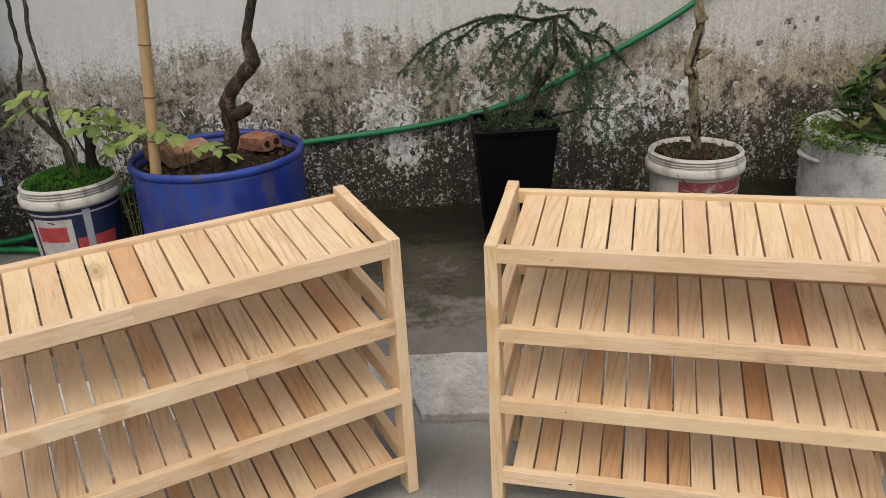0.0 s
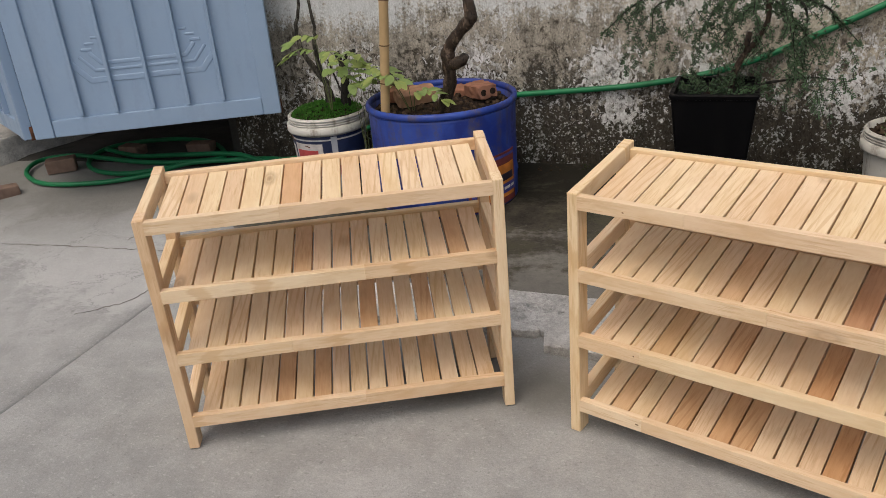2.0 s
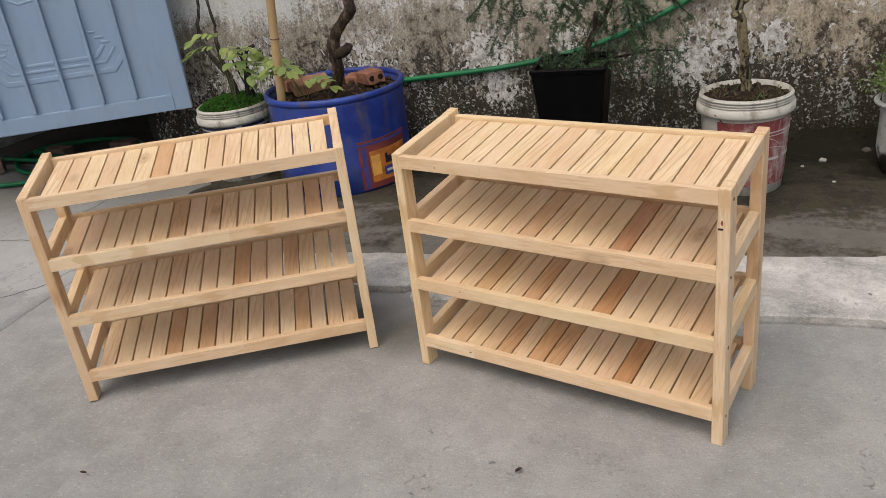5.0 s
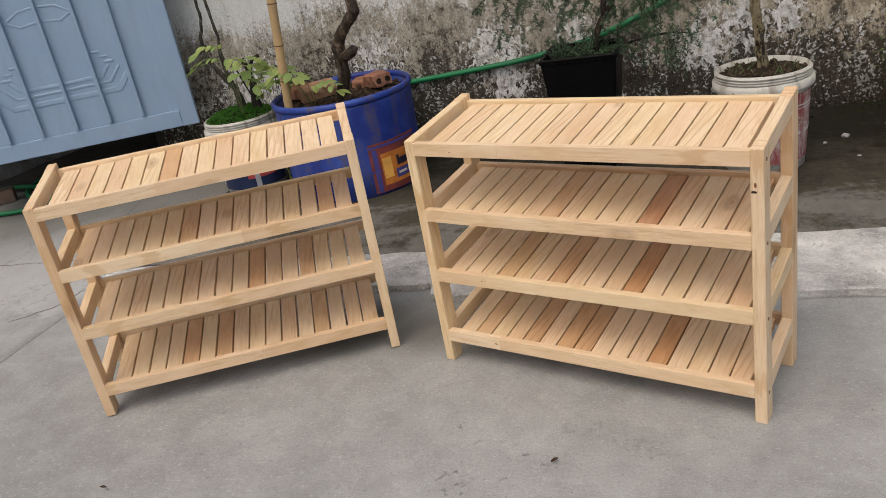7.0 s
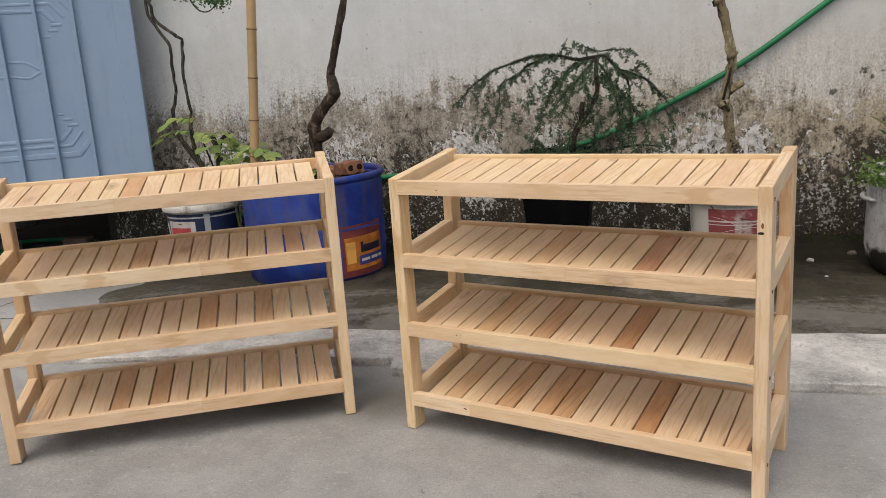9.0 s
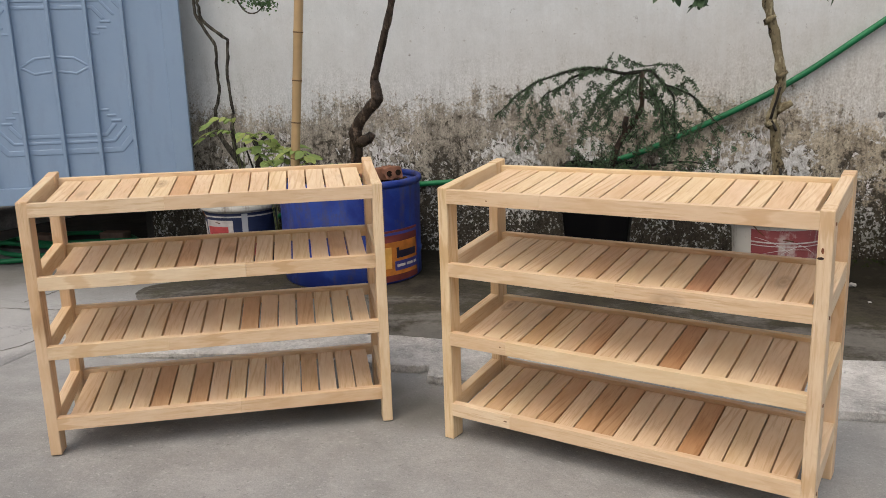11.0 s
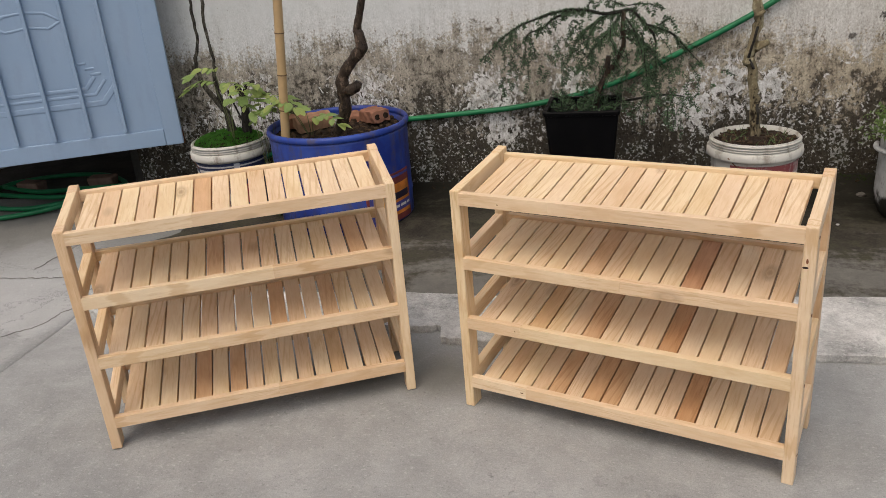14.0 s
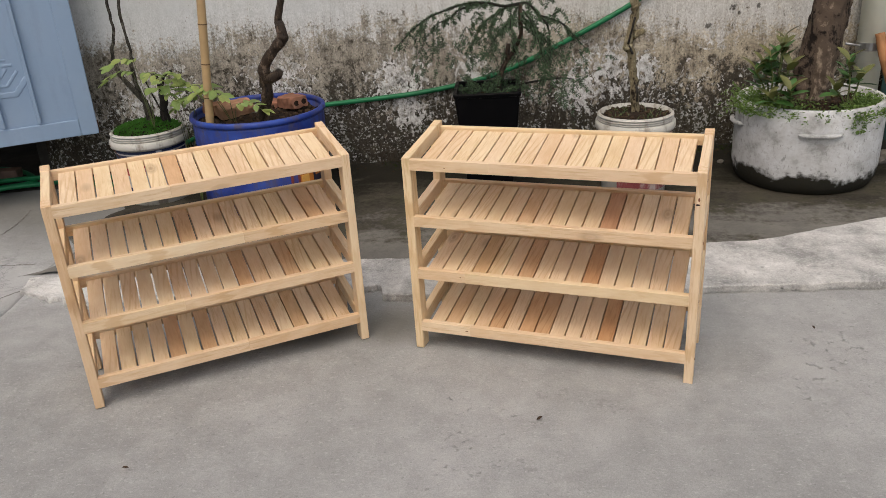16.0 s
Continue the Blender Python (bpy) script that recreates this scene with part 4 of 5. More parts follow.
part("soil", soil_bm(0.272, 0.398, seed=2.0), SOIL, drum, "dark brown soil with dry litter")
tagged(part("litter", crumbs(0.25, 0.405, 170, 0.014, 5), LITTER, drum, smooth=True), kind="stuff")
DR = lambda z: 0.2855
lab = part("label", sector(DR, -54, -4, 0.018, 0.235, 24), LABEL_RED, drum, "worn orange and red printed label")
part("label_panel", sector(DR, -45, -6, 0.045, 0.185, 20, 0.0024), LABEL_ORANGE, lab)
part("label_panel", sector(DR, -51.5, -47.5, 0.022, 0.21, 4, 0.0024), LABEL_BLUE, lab)
part("label_panel", sector(DR, -54, -4, 0.215, 0.226, 20, 0.0024), LABEL_BLUE, lab)
part("label_panel", sector(DR, -33, -5, 0.062, 0.102, 12, 0.0032), LABEL_BLUE, lab)
part("label_panel", sector(DR, -44, -36, 0.075, 0.165, 6, 0.0032), LABEL_PALE_ORANGE, lab)
part("print_bar", sector(DR, -31, -8, 0.116, 0.146, 12, 0.0034), LABEL_DARK, lab)
part("print_bar", sector(DR, -31, -28.5, 0.146, 0.160, 3, 0.0034), LABEL_DARK, lab)
for a0, a1 in ((-31, -22.5), (-20.5, -13), (-11, -7)):
    part("print_bar", sector(DR, a0, a1, 0.077, 0.088, 6, 0.0042), LABEL_PALE, lab)

# bricks lying on the soil
def brick_piece(m, label, hollow=False, mat=BRICK):
    b = thing("brick", m, label, "brick", "bricks in the drum")
    bm = box(0.155, 0.078, 0.05, 0.005, 3)
    bmesh.ops.subdivide_edges(bm, edges=[e for e in bm.edges if e.calc_length() > 0.03], cuts=5, use_grid_fill=True)
    for v in bm.verts:
        v.co += Vector((noise.noise(v.co * 40), noise.noise(v.co * 40 + Vector((7, 0, 0))), noise.noise(v.co * 40 + Vector((0, 7, 0))))) * 0.006
    part("body", bm, mat, b)
    if hollow:
        for y in (-0.019, 0.019):
            part("core_hole", lathe([(0, 0.003), (0.011, 0.003), (0.012, 0.002), (0.012, -0.004), (0, -0.004)], 14), SOIL, b, "dark hole through the brick", Matrix.Translation((0.0765, y, 0)) @ Matrix.Rotation(radians(90), 4, "Y"))
    return b


brick_piece(pose(-0.898, 1.35, 0.450, 12, -4, 40), "broken orange clay brick lying on the soil", mat=PALEBRICK)
brick_piece(pose(-0.968, 1.40, 0.444, 4, 6, 44), "weathered clay brick half sunk in the soil")
brick_piece(pose(-0.663, 1.455, 0.447, 4, -5, -48), "hollow red clay brick lying on the soil", True)
brick_piece(pose(-0.728, 1.535, 0.414, 3, 3, 10), "dull red clay brick behind the trunk")
rubble = bmesh.new()
bmesh.ops.create_icosphere(rubble, subdivisions=3, radius=0.038)
for v in rubble.verts:
    v.co *= 1 + 0.3 * noise.noise(v.co * 40)
    v.co.z *= 0.7
tagged(part("rubble_stone", rubble, PALE_STONE, None, m=pose(-0.843, 1.43, 0.421)), "pale cement lump on the soil in the drum", "stone")

bon = thing("small_tree", pose(-0.773, 1.29, 0.358), "dark twisted bare tree trunk growing in the drum", "tree")
keys = [(0.0, 0.0, -0.03), (0.02, -0.02, 0.06), (0.06, -0.03, 0.17), (0.062, -0.04, 0.26), (0.075, -0.04, 0.30), (0.125, -0.05, 0.36), (0.163, -0.05, 0.40), (0.158, -0.045, 0.45), (0.155, -0.04, 0.48), (0.19, -0.04, 0.60), (0.232, -0.04, 0.74), (0.25, -0.04, 0.86), (0.30, -0.03, 1.15), (0.33, 0.0, 1.5)]
pts = curve_points(keys, 16)
rad = [0.034, 0.025, 0.022, 0.024, 0.021, 0.020, 0.022, 0.019, 0.0145, 0.0135, 0.013, 0.0125, 0.0115, 0.008]
rr = [rad[min(i // 16, 12)] * (1 - (i % 16) / 16) + rad[min(i // 16 + 1, 13)] * ((i % 16) / 16) for i in range(len(pts))]
part("trunk", tube(pts, [r * (1 + 0.14 * noise.noise((i * 0.21, 4, 1))) for i, r in enumerate(rr)], 24, rough=0.16, gnarl=0.12), BARK_DARK, bon, smooth=True)
part("limb_stub", tube([(0.062, -0.04, 0.232), (0.095, -0.045, 0.238), (0.122, -0.045, 0.250), (0.136, -0.044, 0.268)], [0.021, 0.020, 0.021, 0.013], 16, rough=0.22, gnarl=0.15), BARK_DARK, bon, smooth=True)
for a in (20, 110, 200, 300):
    part("root", tube([(0, 0, -0.005), (0.035 * math.cos(radians(a)), 0.035 * math.sin(radians(a)), -0.012), (0.07 * math.cos(radians(a)), 0.07 * math.sin(radians(a)), -0.03)], [0.024, 0.014, 0.006], 8, rough=0.2), BARK_DARK, bon, smooth=True)

pole = thing("bamboo_pole", pose(-0.975, 1.205, 0.33), "dry yellow bamboo cane stuck upright in soil", "pole")
foot, tip = Vector((0, 0, 0)), Vector((0.19, -0.03, 1.75))
zs = [0.0, 0.205, 0.346, 0.507, 0.687, 0.89, 1.11, 1.35, 1.6, 1.75]
for k, (a, b) in enumerate(zip(zs, zs[1:])):
    p, q = foot.lerp(tip, a / 1.75), foot.lerp(tip, b / 1.75)
    d = (q - p).normalized()
    part("cane_segment", tube([p, p + d * 0.004, p + d * 0.012, q - d * 0.010, q - d * 0.003, q], [0.0185, 0.0190, 0.0178, 0.0178, 0.0192, 0.0192], 16), BAMBOO, pole, smooth=True)
    if k:
        part("node_ring", tube([p - d * 0.0022, p, p + d * 0.0022], [0.0193, 0.0200, 0.0193], 16), BAMBOO_NODE, pole, "dark node ring", smooth=True)

# ---- light-green seedlings between the buckets ----
LEAFLET = [leaf_mesh("leaflet", mat, 0.058, 0.034, 0.22, 0.22, 8) for mat in (LEAF_LIGHT, LEAF_LIGHT, LEAF_LIME)]
rnd = random.Random(11)


def seedling(base, tips, label):
    """A soft seedling: thin stems that end in feathered sprays of broad leaflets."""
    s = thing("seedling", pose(base[0] - 0.022, base[1], base[2] - 0.032), label, "plant", "seedlings by the drum")
    for tp in tips:
        p = Vector(tp) - Vector(base)
        mid = p * 0.55 + Vector((0, 0, 0.03))
        part("stem", tube(curve_points([(0, 0, 0), mid, p], 5), [0.0016] * 5 + [0.0012] * 6, 6), STEM, s, smooth=True)
        a = rnd.uniform(0, 6.283)
        d = Vector((math.cos(a), 0.6 * math.sin(a) - 0.25, rnd.uniform(-0.25, 0.25))).normalized()
        side = d.cross(Vector((0, 0, 1))).normalized()
        q = [p + d * 0.027 * k + Vector((0, 0, 0.010 * k - 0.0045 * k * k)) for k in range(5)]
        part("stem", tube(q, [0.0011] * 5, 5), STEM, s, smooth=True)
        for k, at in enumerate(q):
            for w in ((side + d * 0.5, -side + d * 0.5) if k < 4 else (d, side * 0.7 + d, -side * 0.7 + d)):
                w = w + Vector((rnd.gauss(0, 0.15), rnd.gauss(0, 0.15), rnd.uniform(-0.45, 0.15)))
                put("leaflet", LEAFLET[rnd.randrange(3)], s, Matrix.Translation(at) @ rot_to(w, rnd.uniform(-0.5, 0.5)) @ Matrix.Diagonal((*([rnd.uniform(0.6, 1.05)] * 3), 1)))
    return s


seedling((-1.26, 1.36, 0.39), [(-1.28, 1.33, 0.72), (-1.24, 1.34, 0.66), (-1.21, 1.30, 0.60), (-1.29, 1.32, 0.67)], "light-green lobed seedling in the mossy bucket")
seedling((-1.09, 1.33, 0.03), [(-1.15, 1.33, 0.63), (-1.06, 1.32, 0.59), (-1.10, 1.32, 0.65), (-1.04, 1.32, 0.55), (-1.12, 1.31, 0.56)], "light-green lobed seedling between bucket and drum")
seedling((-0.86, 1.28, 0.41), [(-0.93, 1.22, 0.58), (-0.85, 1.22, 0.56), (-0.81, 1.21, 0.53), (-0.97, 1.24, 0.60)], "light-green seedling beside the bamboo cane")

# ---- mossy bucket with two thin stems ----
def bucket_radius(h):
    return lambda z: 0.132 + 0.020 * z / h


def paint_bucket(m, h, label, patches, handle_at):
    b = thing("paint_bucket", m, label, "planter", "paint buckets used as planters")
    R = bucket_radius(h)
    part("body", lathe([(0, 0), (R(0) - 0.006, 0), (R(0), 0.006), (R(h * 0.5), h * 0.5), (R(h - 0.075), h - 0.075), (R(h), h - 0.05), (R(h) - 0.002, h), (R(h) - 0.006, h), (R(h) - 0.008, h - 0.06), (R(0) - 0.008, 0.01), (0, 0.01)], 64, wobble=0.006), BUCKET, b, smooth=True)
    part("collar", lathe([(R(h) - 0.001, h - 0.072), (R(h) + 0.010, h - 0.072), (R(h) + 0.012, h - 0.066), (R(h) + 0.011, h - 0.040), (R(h) + 0.001, h - 0.036)], 64, wobble=0.005), BUCKET, b, smooth=True)
    for z in (0.030, 0.020, 0.009):
        part("rim_ring", lathe([(R(h) - 0.002, h - z - 0.004), (R(h) + 0.004, h - z - 0.003), (R(h) + 0.004, h - z + 0.002), (R(h) - 0.002, h - z + 0.003)], 64), BUCKET, b, smooth=True)
    paper = None
    for a0, a1, z0, z1, mat, lift in patches:
        piece = part("label_panel" if paper else "label", sector(R, a0, a1, z0, z1, 14, lift + 0.0012), mat, paper or b, "" if paper else "faded printed label")
        paper = paper or piece
    a = radians(handle_at)
    p = Vector((math.cos(a), math.sin(a), 0)) * (R(h) + 0.013) + Vector((0, 0, h - 0.055))
    q = Vector((math.cos(a + 0.9), math.sin(a + 0.9), 0)) * (R(h) + 0.004) + Vector((0, 0, h - 0.125))
    part("wire_handle", tube(curve_points([p, p * 0.6 + q * 0.4 + Vector((0, 0, -0.03)), q], 6), 0.002, 6), RUST, b, "rusty bent wire handle", smooth=True)
    return b, R


LBH = 0.368
lb, LR = paint_bucket(pose(-1.345, 1.42, 0.03) @ Matrix.Diagonal((1.06, 1.06, 0.915, 1)), LBH, "white paint bucket with navy label and moss on top", [
    (-150, 5, 0.03, 0.288, LABEL_NAVY, 0.0012), (-150, 5, 0.268, 0.275, LABEL_PALE, 0.0020), (-126, -74, 0.10, 0.255, LABEL_PALE, 0.0022), (-122, -82, 0.165, 0.225, LABEL_BRIGHT, 0.0032),
    (-72, -20, 0.08, 0.175, LABEL_BRIGHT, 0.0022), (-60, -51, 0.03, 0.286, LABEL_TAPE, 0.0034), (-148, -132, 0.05, 0.24, LABEL_PALE, 0.0022)], 215)
part("soil", soil_bm(0.143, LBH - 0.012, bumpy=0.03, seed=4.0), SOIL, lb)
rnd = random.Random(5)
bm = bmesh.new()
for _ in range(2600):
    a, r = rnd.uniform(0, 6.283), 0.142 * math.sqrt(rnd.random())
    at = Vector((r * math.cos(a), r * math.sin(a), LBH - 0.012 + 0.045 * (1 - (r / 0.145) ** 2) + 0.010 * noise.noise((a * 3, r * 30, 0))))
    add_leaf(bm, at, Vector((rnd.uniform(-1, 1), rnd.uniform(-1, 1), rnd.uniform(0.2, 1.6))), rnd.uniform(0.008, 0.018), 0.007, rnd)
tagged(part("moss", bm, MOSS, lb, "bright green moss cushion"), kind="stuff")

stems = thing("twin_stem_shrub", pose(-1.332, 1.41, 0.325), "thin crossing bare stems with one leafy tuft", "shrub")
def bent(keys, n=3, wob=0.004, seed=0.0):
    """A kinked line through key points, for crooked stems."""
    pts = curve_points(keys, n)
    return [p + Vector((noise.noise((i * 0.9, seed, 0)), noise.noise((i * 0.9, seed, 5)), 0)) * wob for i, p in enumerate(pts)]


sa = [(0.015, 0.01, 0.0), (0.015, 0.01, 0.12), (-0.025, 0.01, 0.198), (-0.085, 0.01, 0.288), (-0.101, 0.01, 0.376), (-0.072, 0.01, 0.474), (-0.075, 0.01, 0.572), (-0.072, 0.01, 0.667), (-0.118, 0.01, 0.735), (-0.160, 0.01, 0.825), (-0.132, 0.01, 0.915), (-0.071, 0.01, 0.95), (-0.045, 0.01, 1.03), (-0.06, 0.01, 1.3)]
sb = [(0.0, 0.014, 0.0), (0.003, 0.014, 0.133), (-0.021, 0.016, 0.223), (-0.029, 0.02, 0.324), (-0.020, 0.02, 0.386), (-0.033, 0.02, 0.546), (-0.017, 0.02, 0.676), (-0.051, 0.018, 0.713), (-0.126, 0.012, 0.776), (-0.136, 0.006, 0.846), (-0.130, 0.01, 0.912)]
pa, pb = bent(sa, 4, 0.007, 1.0), bent(sb, 4, 0.007, 2.0)
part("stem", tube(pa, [max(0.0064, 0.015 - 0.013 * i / (0.6 * len(pa))) * (1 + 0.25 * noise.noise((i * 0.8, 0, 9))) for i in range(len(pa))], 9, rough=0.4), BARK_GREY, stems, smooth=True)
part("stem", tube(pb, [max(0.0066, 0.015 - 0.013 * i / (0.6 * len(pb))) * (1 + 0.25 * noise.noise((i * 0.8, 3, 9))) for i in range(len(pb))], 9, rough=0.4), BARK_GREY, stems, smooth=True)
tw = curve_points([(-0.06, 0, 0.95), (-0.03, 0, 0.955), (0.0, -0.01, 0.91), (0.05, -0.02, 0.87), (0.10, -0.02, 0.80), (0.15, -0.02, 0.79), (0.19, -0.02, 0.82)], 6)
part("twig", tube(tw, [0.006 - 0.004 * i / len(tw) for i in range(len(tw))], 7, rough=0.2), BARK_GREY, stems, smooth=True)
rnd = random.Random(21)
bm = bmesh.new()
for _ in range(520):
    t = rnd.random()
    at = Vector((0.01 + 0.215 * t, rnd.gauss(-0.02, 0.035), 0.895 - 0.07 * t + rnd.gauss(0, 0.022)))
    add_leaf(bm, at, Vector((rnd.uniform(-1, 1), rnd.uniform(-1, 1), rnd.uniform(-0.6, 0.6))), rnd.uniform(0.012, 0.024), 0.010, rnd)
part("foliage", bm, LEAF_TUFT, stems, "tuft of small dark green leaves")
st = thing("dead_stump", pose(-1.267, 1.45, 0.335), "blackened dead stem in the mossy bucket", "stump")
part("stem", tube(curve_points([(0, 0, -0.02), (0.005, 0, 0.09), (0.012, 0, 0.19), (-0.01, 0, 0.27)], 5), [0.020] * 5 + [0.017] * 5 + [0.012] * 6, 10, rough=0.5), BARK_BLACK, st, smooth=True)
part("branch", tube(curve_points([(0.012, 0, 0.19), (0.035, 0, 0.255), (0.075, 0, 0.275)], 4), 0.008, 8, rough=0.4), BARK_BLACK, st, smooth=True)
part("branch", tube(curve_points([(0.0, 0, 0.08), (-0.03, 0, 0.16), (-0.055, 0, 0.24)], 4), 0.004, 7, rough=0.4), BARK_BLACK, st, smooth=True)

# ---- black planter with a weeping bonsai ----
bp = thing("black_planter", pose(0.225, 1.335, 0.03) @ Matrix.Diagonal((0.97, 0.97, 0.922, 1)), "tall tapered glossy black square planter", "planter")
H = 0.505


def square_ring(w, z, r=0.012):
    out = []
    for sx, sy, a0 in ((1, 1, 0), (-1, 1, 90), (-1, -1, 180), (1, -1, 270)):
        for k in range(4):
            a = radians(a0 + 30 * k)
            out.append((sx * (w - r) + r * math.cos(a), sy * (w - r) + r * math.sin(a), z))
    return out


def square_body(levels, r=0.012):
    bm = bmesh.new()
    rings = [[bm.verts.new(v) for v in square_ring(w, z, r)] for w, z in levels]
    for a, b in zip(rings, rings[1:]):
        for k in range(16):
            bm.faces.new((a[k], a[(k + 1) % 16], b[(k + 1) % 16], b[k]))
    bm.faces.new(rings[0][::-1])
    bm.faces.new(rings[-1])
    bmesh.ops.recalc_face_normals(bm, faces=bm.faces[:])
    return bm


part("body", square_body([(0.096, 0.0), (0.098, 0.004), (0.1405, H - 0.019), (0.131, H - 0.02), (0.126, H - 0.07), (0.09, 0.02)]), BLACKP, bp)
part("rim", square_body([(0.138, H - 0.020), (0.1445, H - 0.018), (0.147, H - 0.004), (0.144, H), (0.131, H), (0.129, H - 0.004), (0.129, H - 0.05)]), BLACKP, bp)
bm = soil_bm(0.128, H - 0.03, bumpy=0.01, seed=8.0)
for v in bm.verts:
    s = max(abs(v.co.x), abs(v.co.y))
    ln = math.hypot(v.co.x, v.co.y)
    if s > 1e-6:
        v.co.x, v.co.y = v.co.x * ln / s, v.co.y * ln / s
part("soil", bm, SOIL, bp)

wb = thing("weeping_bonsai", pose(0.273, 1.335, 0.467), "small-leaved bonsai with arching weeping branches", "bonsai")


def W(x, z, y=0.0):
    return Vector((x - 0.31, y, z - 0.50))


trunk = curve_points([W(0.30, 0.49), W(0.33, 0.601), W(0.362, 0.65), W(0.393, 0.695), W(0.412, 0.745), W(0.409, 0.80), W(0.411, 0.866)], 6)
part("trunk", tube(trunk, [0.0118 - 0.004 * i / len(trunk) for i in range(len(trunk))], 10, rough=0.35), BARK_DARK, wb, smooth=True)
part("limb_stub", tube([W(0.352, 0.628), W(0.352, 0.665), W(0.358, 0.705)], [0.010, 0.0105, 0.0095], 8, rough=0.3), BARK_DARK, wb, smooth=True)
limbs = [
    ([W(0.411, 0.863), W(0.34, 0.859, -0.01), W(0.268, 0.878, -0.02), W(0.187, 0.878, -0.03), W(0.113, 0.861, -0.04), W(0.038, 0.836, -0.05), W(-0.03, 0.794, -0.05), W(-0.119, 0.713, -0.06)], 0.009),
    ([W(0.268, 0.878, -0.02), W(0.163, 0.851, 0.03), W(0.113, 0.813, 0.05), W(0.046, 0.783, 0.06), W(0.037, 0.70, 0.07)], 0.006),
    ([W(0.411, 0.863), W(0.442, 0.862), W(0.49, 0.813, -0.02), W(0.523, 0.765, -0.03), W(0.526, 0.686, -0.03), W(0.53, 0.60, -0.03)], 0.008),
    ([W(0.49, 0.815, -0.02), W(0.576, 0.779, 0.0), W(0.616, 0.738, 0.02), W(0.648, 0.702, 0.03), W(0.696, 0.649, 0.04)], 0.006),
    ([W(0.284, 0.885), W(0.307, 0.931)], 0.003), ([W(0.418, 0.879), W(0.37, 0.902), W(0.323, 0.918)], 0.003),
    ([W(0.426, 0.882), W(0.48, 0.885), W(0.533, 0.875)], 0.003), ([W(0.529, 0.804), W(0.573, 0.829)], 0.003),
    ([W(0.40, 0.85), W(0.36, 0.80, -0.06), W(0.30, 0.74, -0.10), W(0.24, 0.66, -0.12)], 0.005),
    ([W(0.38, 0.86), W(0.33, 0.83, 0.07), W(0.25, 0.77, 0.12), W(0.19, 0.66, 0.14)], 0.005),
    ([W(0.42, 0.84), W(0.46, 0.78, -0.07), W(0.49, 0.68, -0.11), W(0.50, 0.60, -0.12)], 0.005),
    ([W(0.43, 0.80), W(0.50, 0.72, 0.08), W(0.57, 0.62, 0.11)], 0.004),
    ([W(0.36, 0.86), W(0.31, 0.82, -0.03), W(0.27, 0.74, -0.05)], 0.004)]
bare = curve_points([W(0.36, 0.50, 0.09), W(0.45, 0.517, 0.10), W(0.56, 0.528, 0.11), W(0.64, 0.520, 0.11)], 5)
part("bare_branch", tube(bare, [0.006 - 0.004 * i / len(bare) for i in range(len(bare))], 7, rough=0.3), BARK_BLACK, wb, smooth=True)
rnd = random.Random(31)
leaves = bmesh.new()
twigs = bmesh.new()


def leafy_twig(p, d, length):
    q = [p]
    for _ in range(5):
        d = (d + Vector((rnd.gauss(0, 0.12), rnd.gauss(0, 0.12), -0.16))).normalized()
        q.append(q[-1] + d * length / 5)
    tube(q, [0.0011] * 6, 4, twigs)
    for a, b in zip(q, q[1:]):
        w = (b - a).normalized()
        sd = w.cross(Vector((rnd.uniform(-0.4, 0.4), 1, 0.3))).normalized()
        for t in (0.2, 0.6):
            for s in (1, -1):
                if rnd.random() < 0.9:
                    add_leaf(leaves, a.lerp(b, t), sd * s + w * 0.4 + Vector((rnd.gauss(0, 0.3), rnd.gauss(0, 0.3), rnd.gauss(0, 0.3))), rnd.uniform(0.008, 0.014), 0.0065, rnd)


for keys, r in limbs:
    pts = curve_points(keys, 6) if len(keys) > 2 else [keys[0].lerp(keys[1], k / 4) for k in range(5)]
    part("branch", tube(pts, [0.72 * r * (1 - 0.75 * i / len(pts)) for i in range(len(pts))], 7, rough=0.3), BARK_BLACK, wb, smooth=True)
    total = sum((b - a).length for a, b in zip(pts, pts[1:]))
    for k in range(int(total / 0.0065)):
        i = rnd.randrange(len(pts) - 1)
        a = pts[i].lerp(pts[i + 1], rnd.random())
        w = (pts[i + 1] - pts[i]).normalized()
        if k % 4 == 0:
            leafy_twig(a, Vector((rnd.gauss(0, 0.7), rnd.gauss(0, 0.7), rnd.uniform(-0.9, 0.35))) + w * 0.4, rnd.uniform(0.02, 0.06))
        for _ in range(4):
            add_leaf(leaves, a + w * rnd.uniform(-0.01, 0.01), Vector((rnd.gauss(0, 1), rnd.gauss(0, 1), rnd.gauss(0.1, 1))), rnd.uniform(0.008, 0.015), 0.0065, rnd)
# loose sprays hanging inside the arch and over the rim
for _ in range(125):
    a = W(rnd.gauss(0.34, 0.13), rnd.uniform(0.58, 0.85), rnd.gauss(0, 0.07))
    leafy_twig(a, Vector((rnd.gauss(0, 0.8), rnd.gauss(0, 0.5), rnd.uniform(-0.8, 0.1))), rnd.uniform(0.04, 0.09))
for _ in range(60):
    a = W(rnd.uniform(0.16, 0.42), 0.515, rnd.uniform(-0.11, 0.11))
    leafy_twig(a, Vector((rnd.gauss(0, 0.6), rnd.gauss(0, 0.4), rnd.uniform(0.3, 1.0))), rnd.uniform(0.03, 0.08))
for _ in range(65):
    a = W(rnd.gauss(0.56, 0.07), rnd.uniform(0.46, 0.72), rnd.gauss(-0.02, 0.06))
    leafy_twig(a, Vector((rnd.gauss(0.2, 0.7), rnd.gauss(0, 0.5), rnd.uniform(-0.9, 0.2))), rnd.uniform(0.04, 0.09))
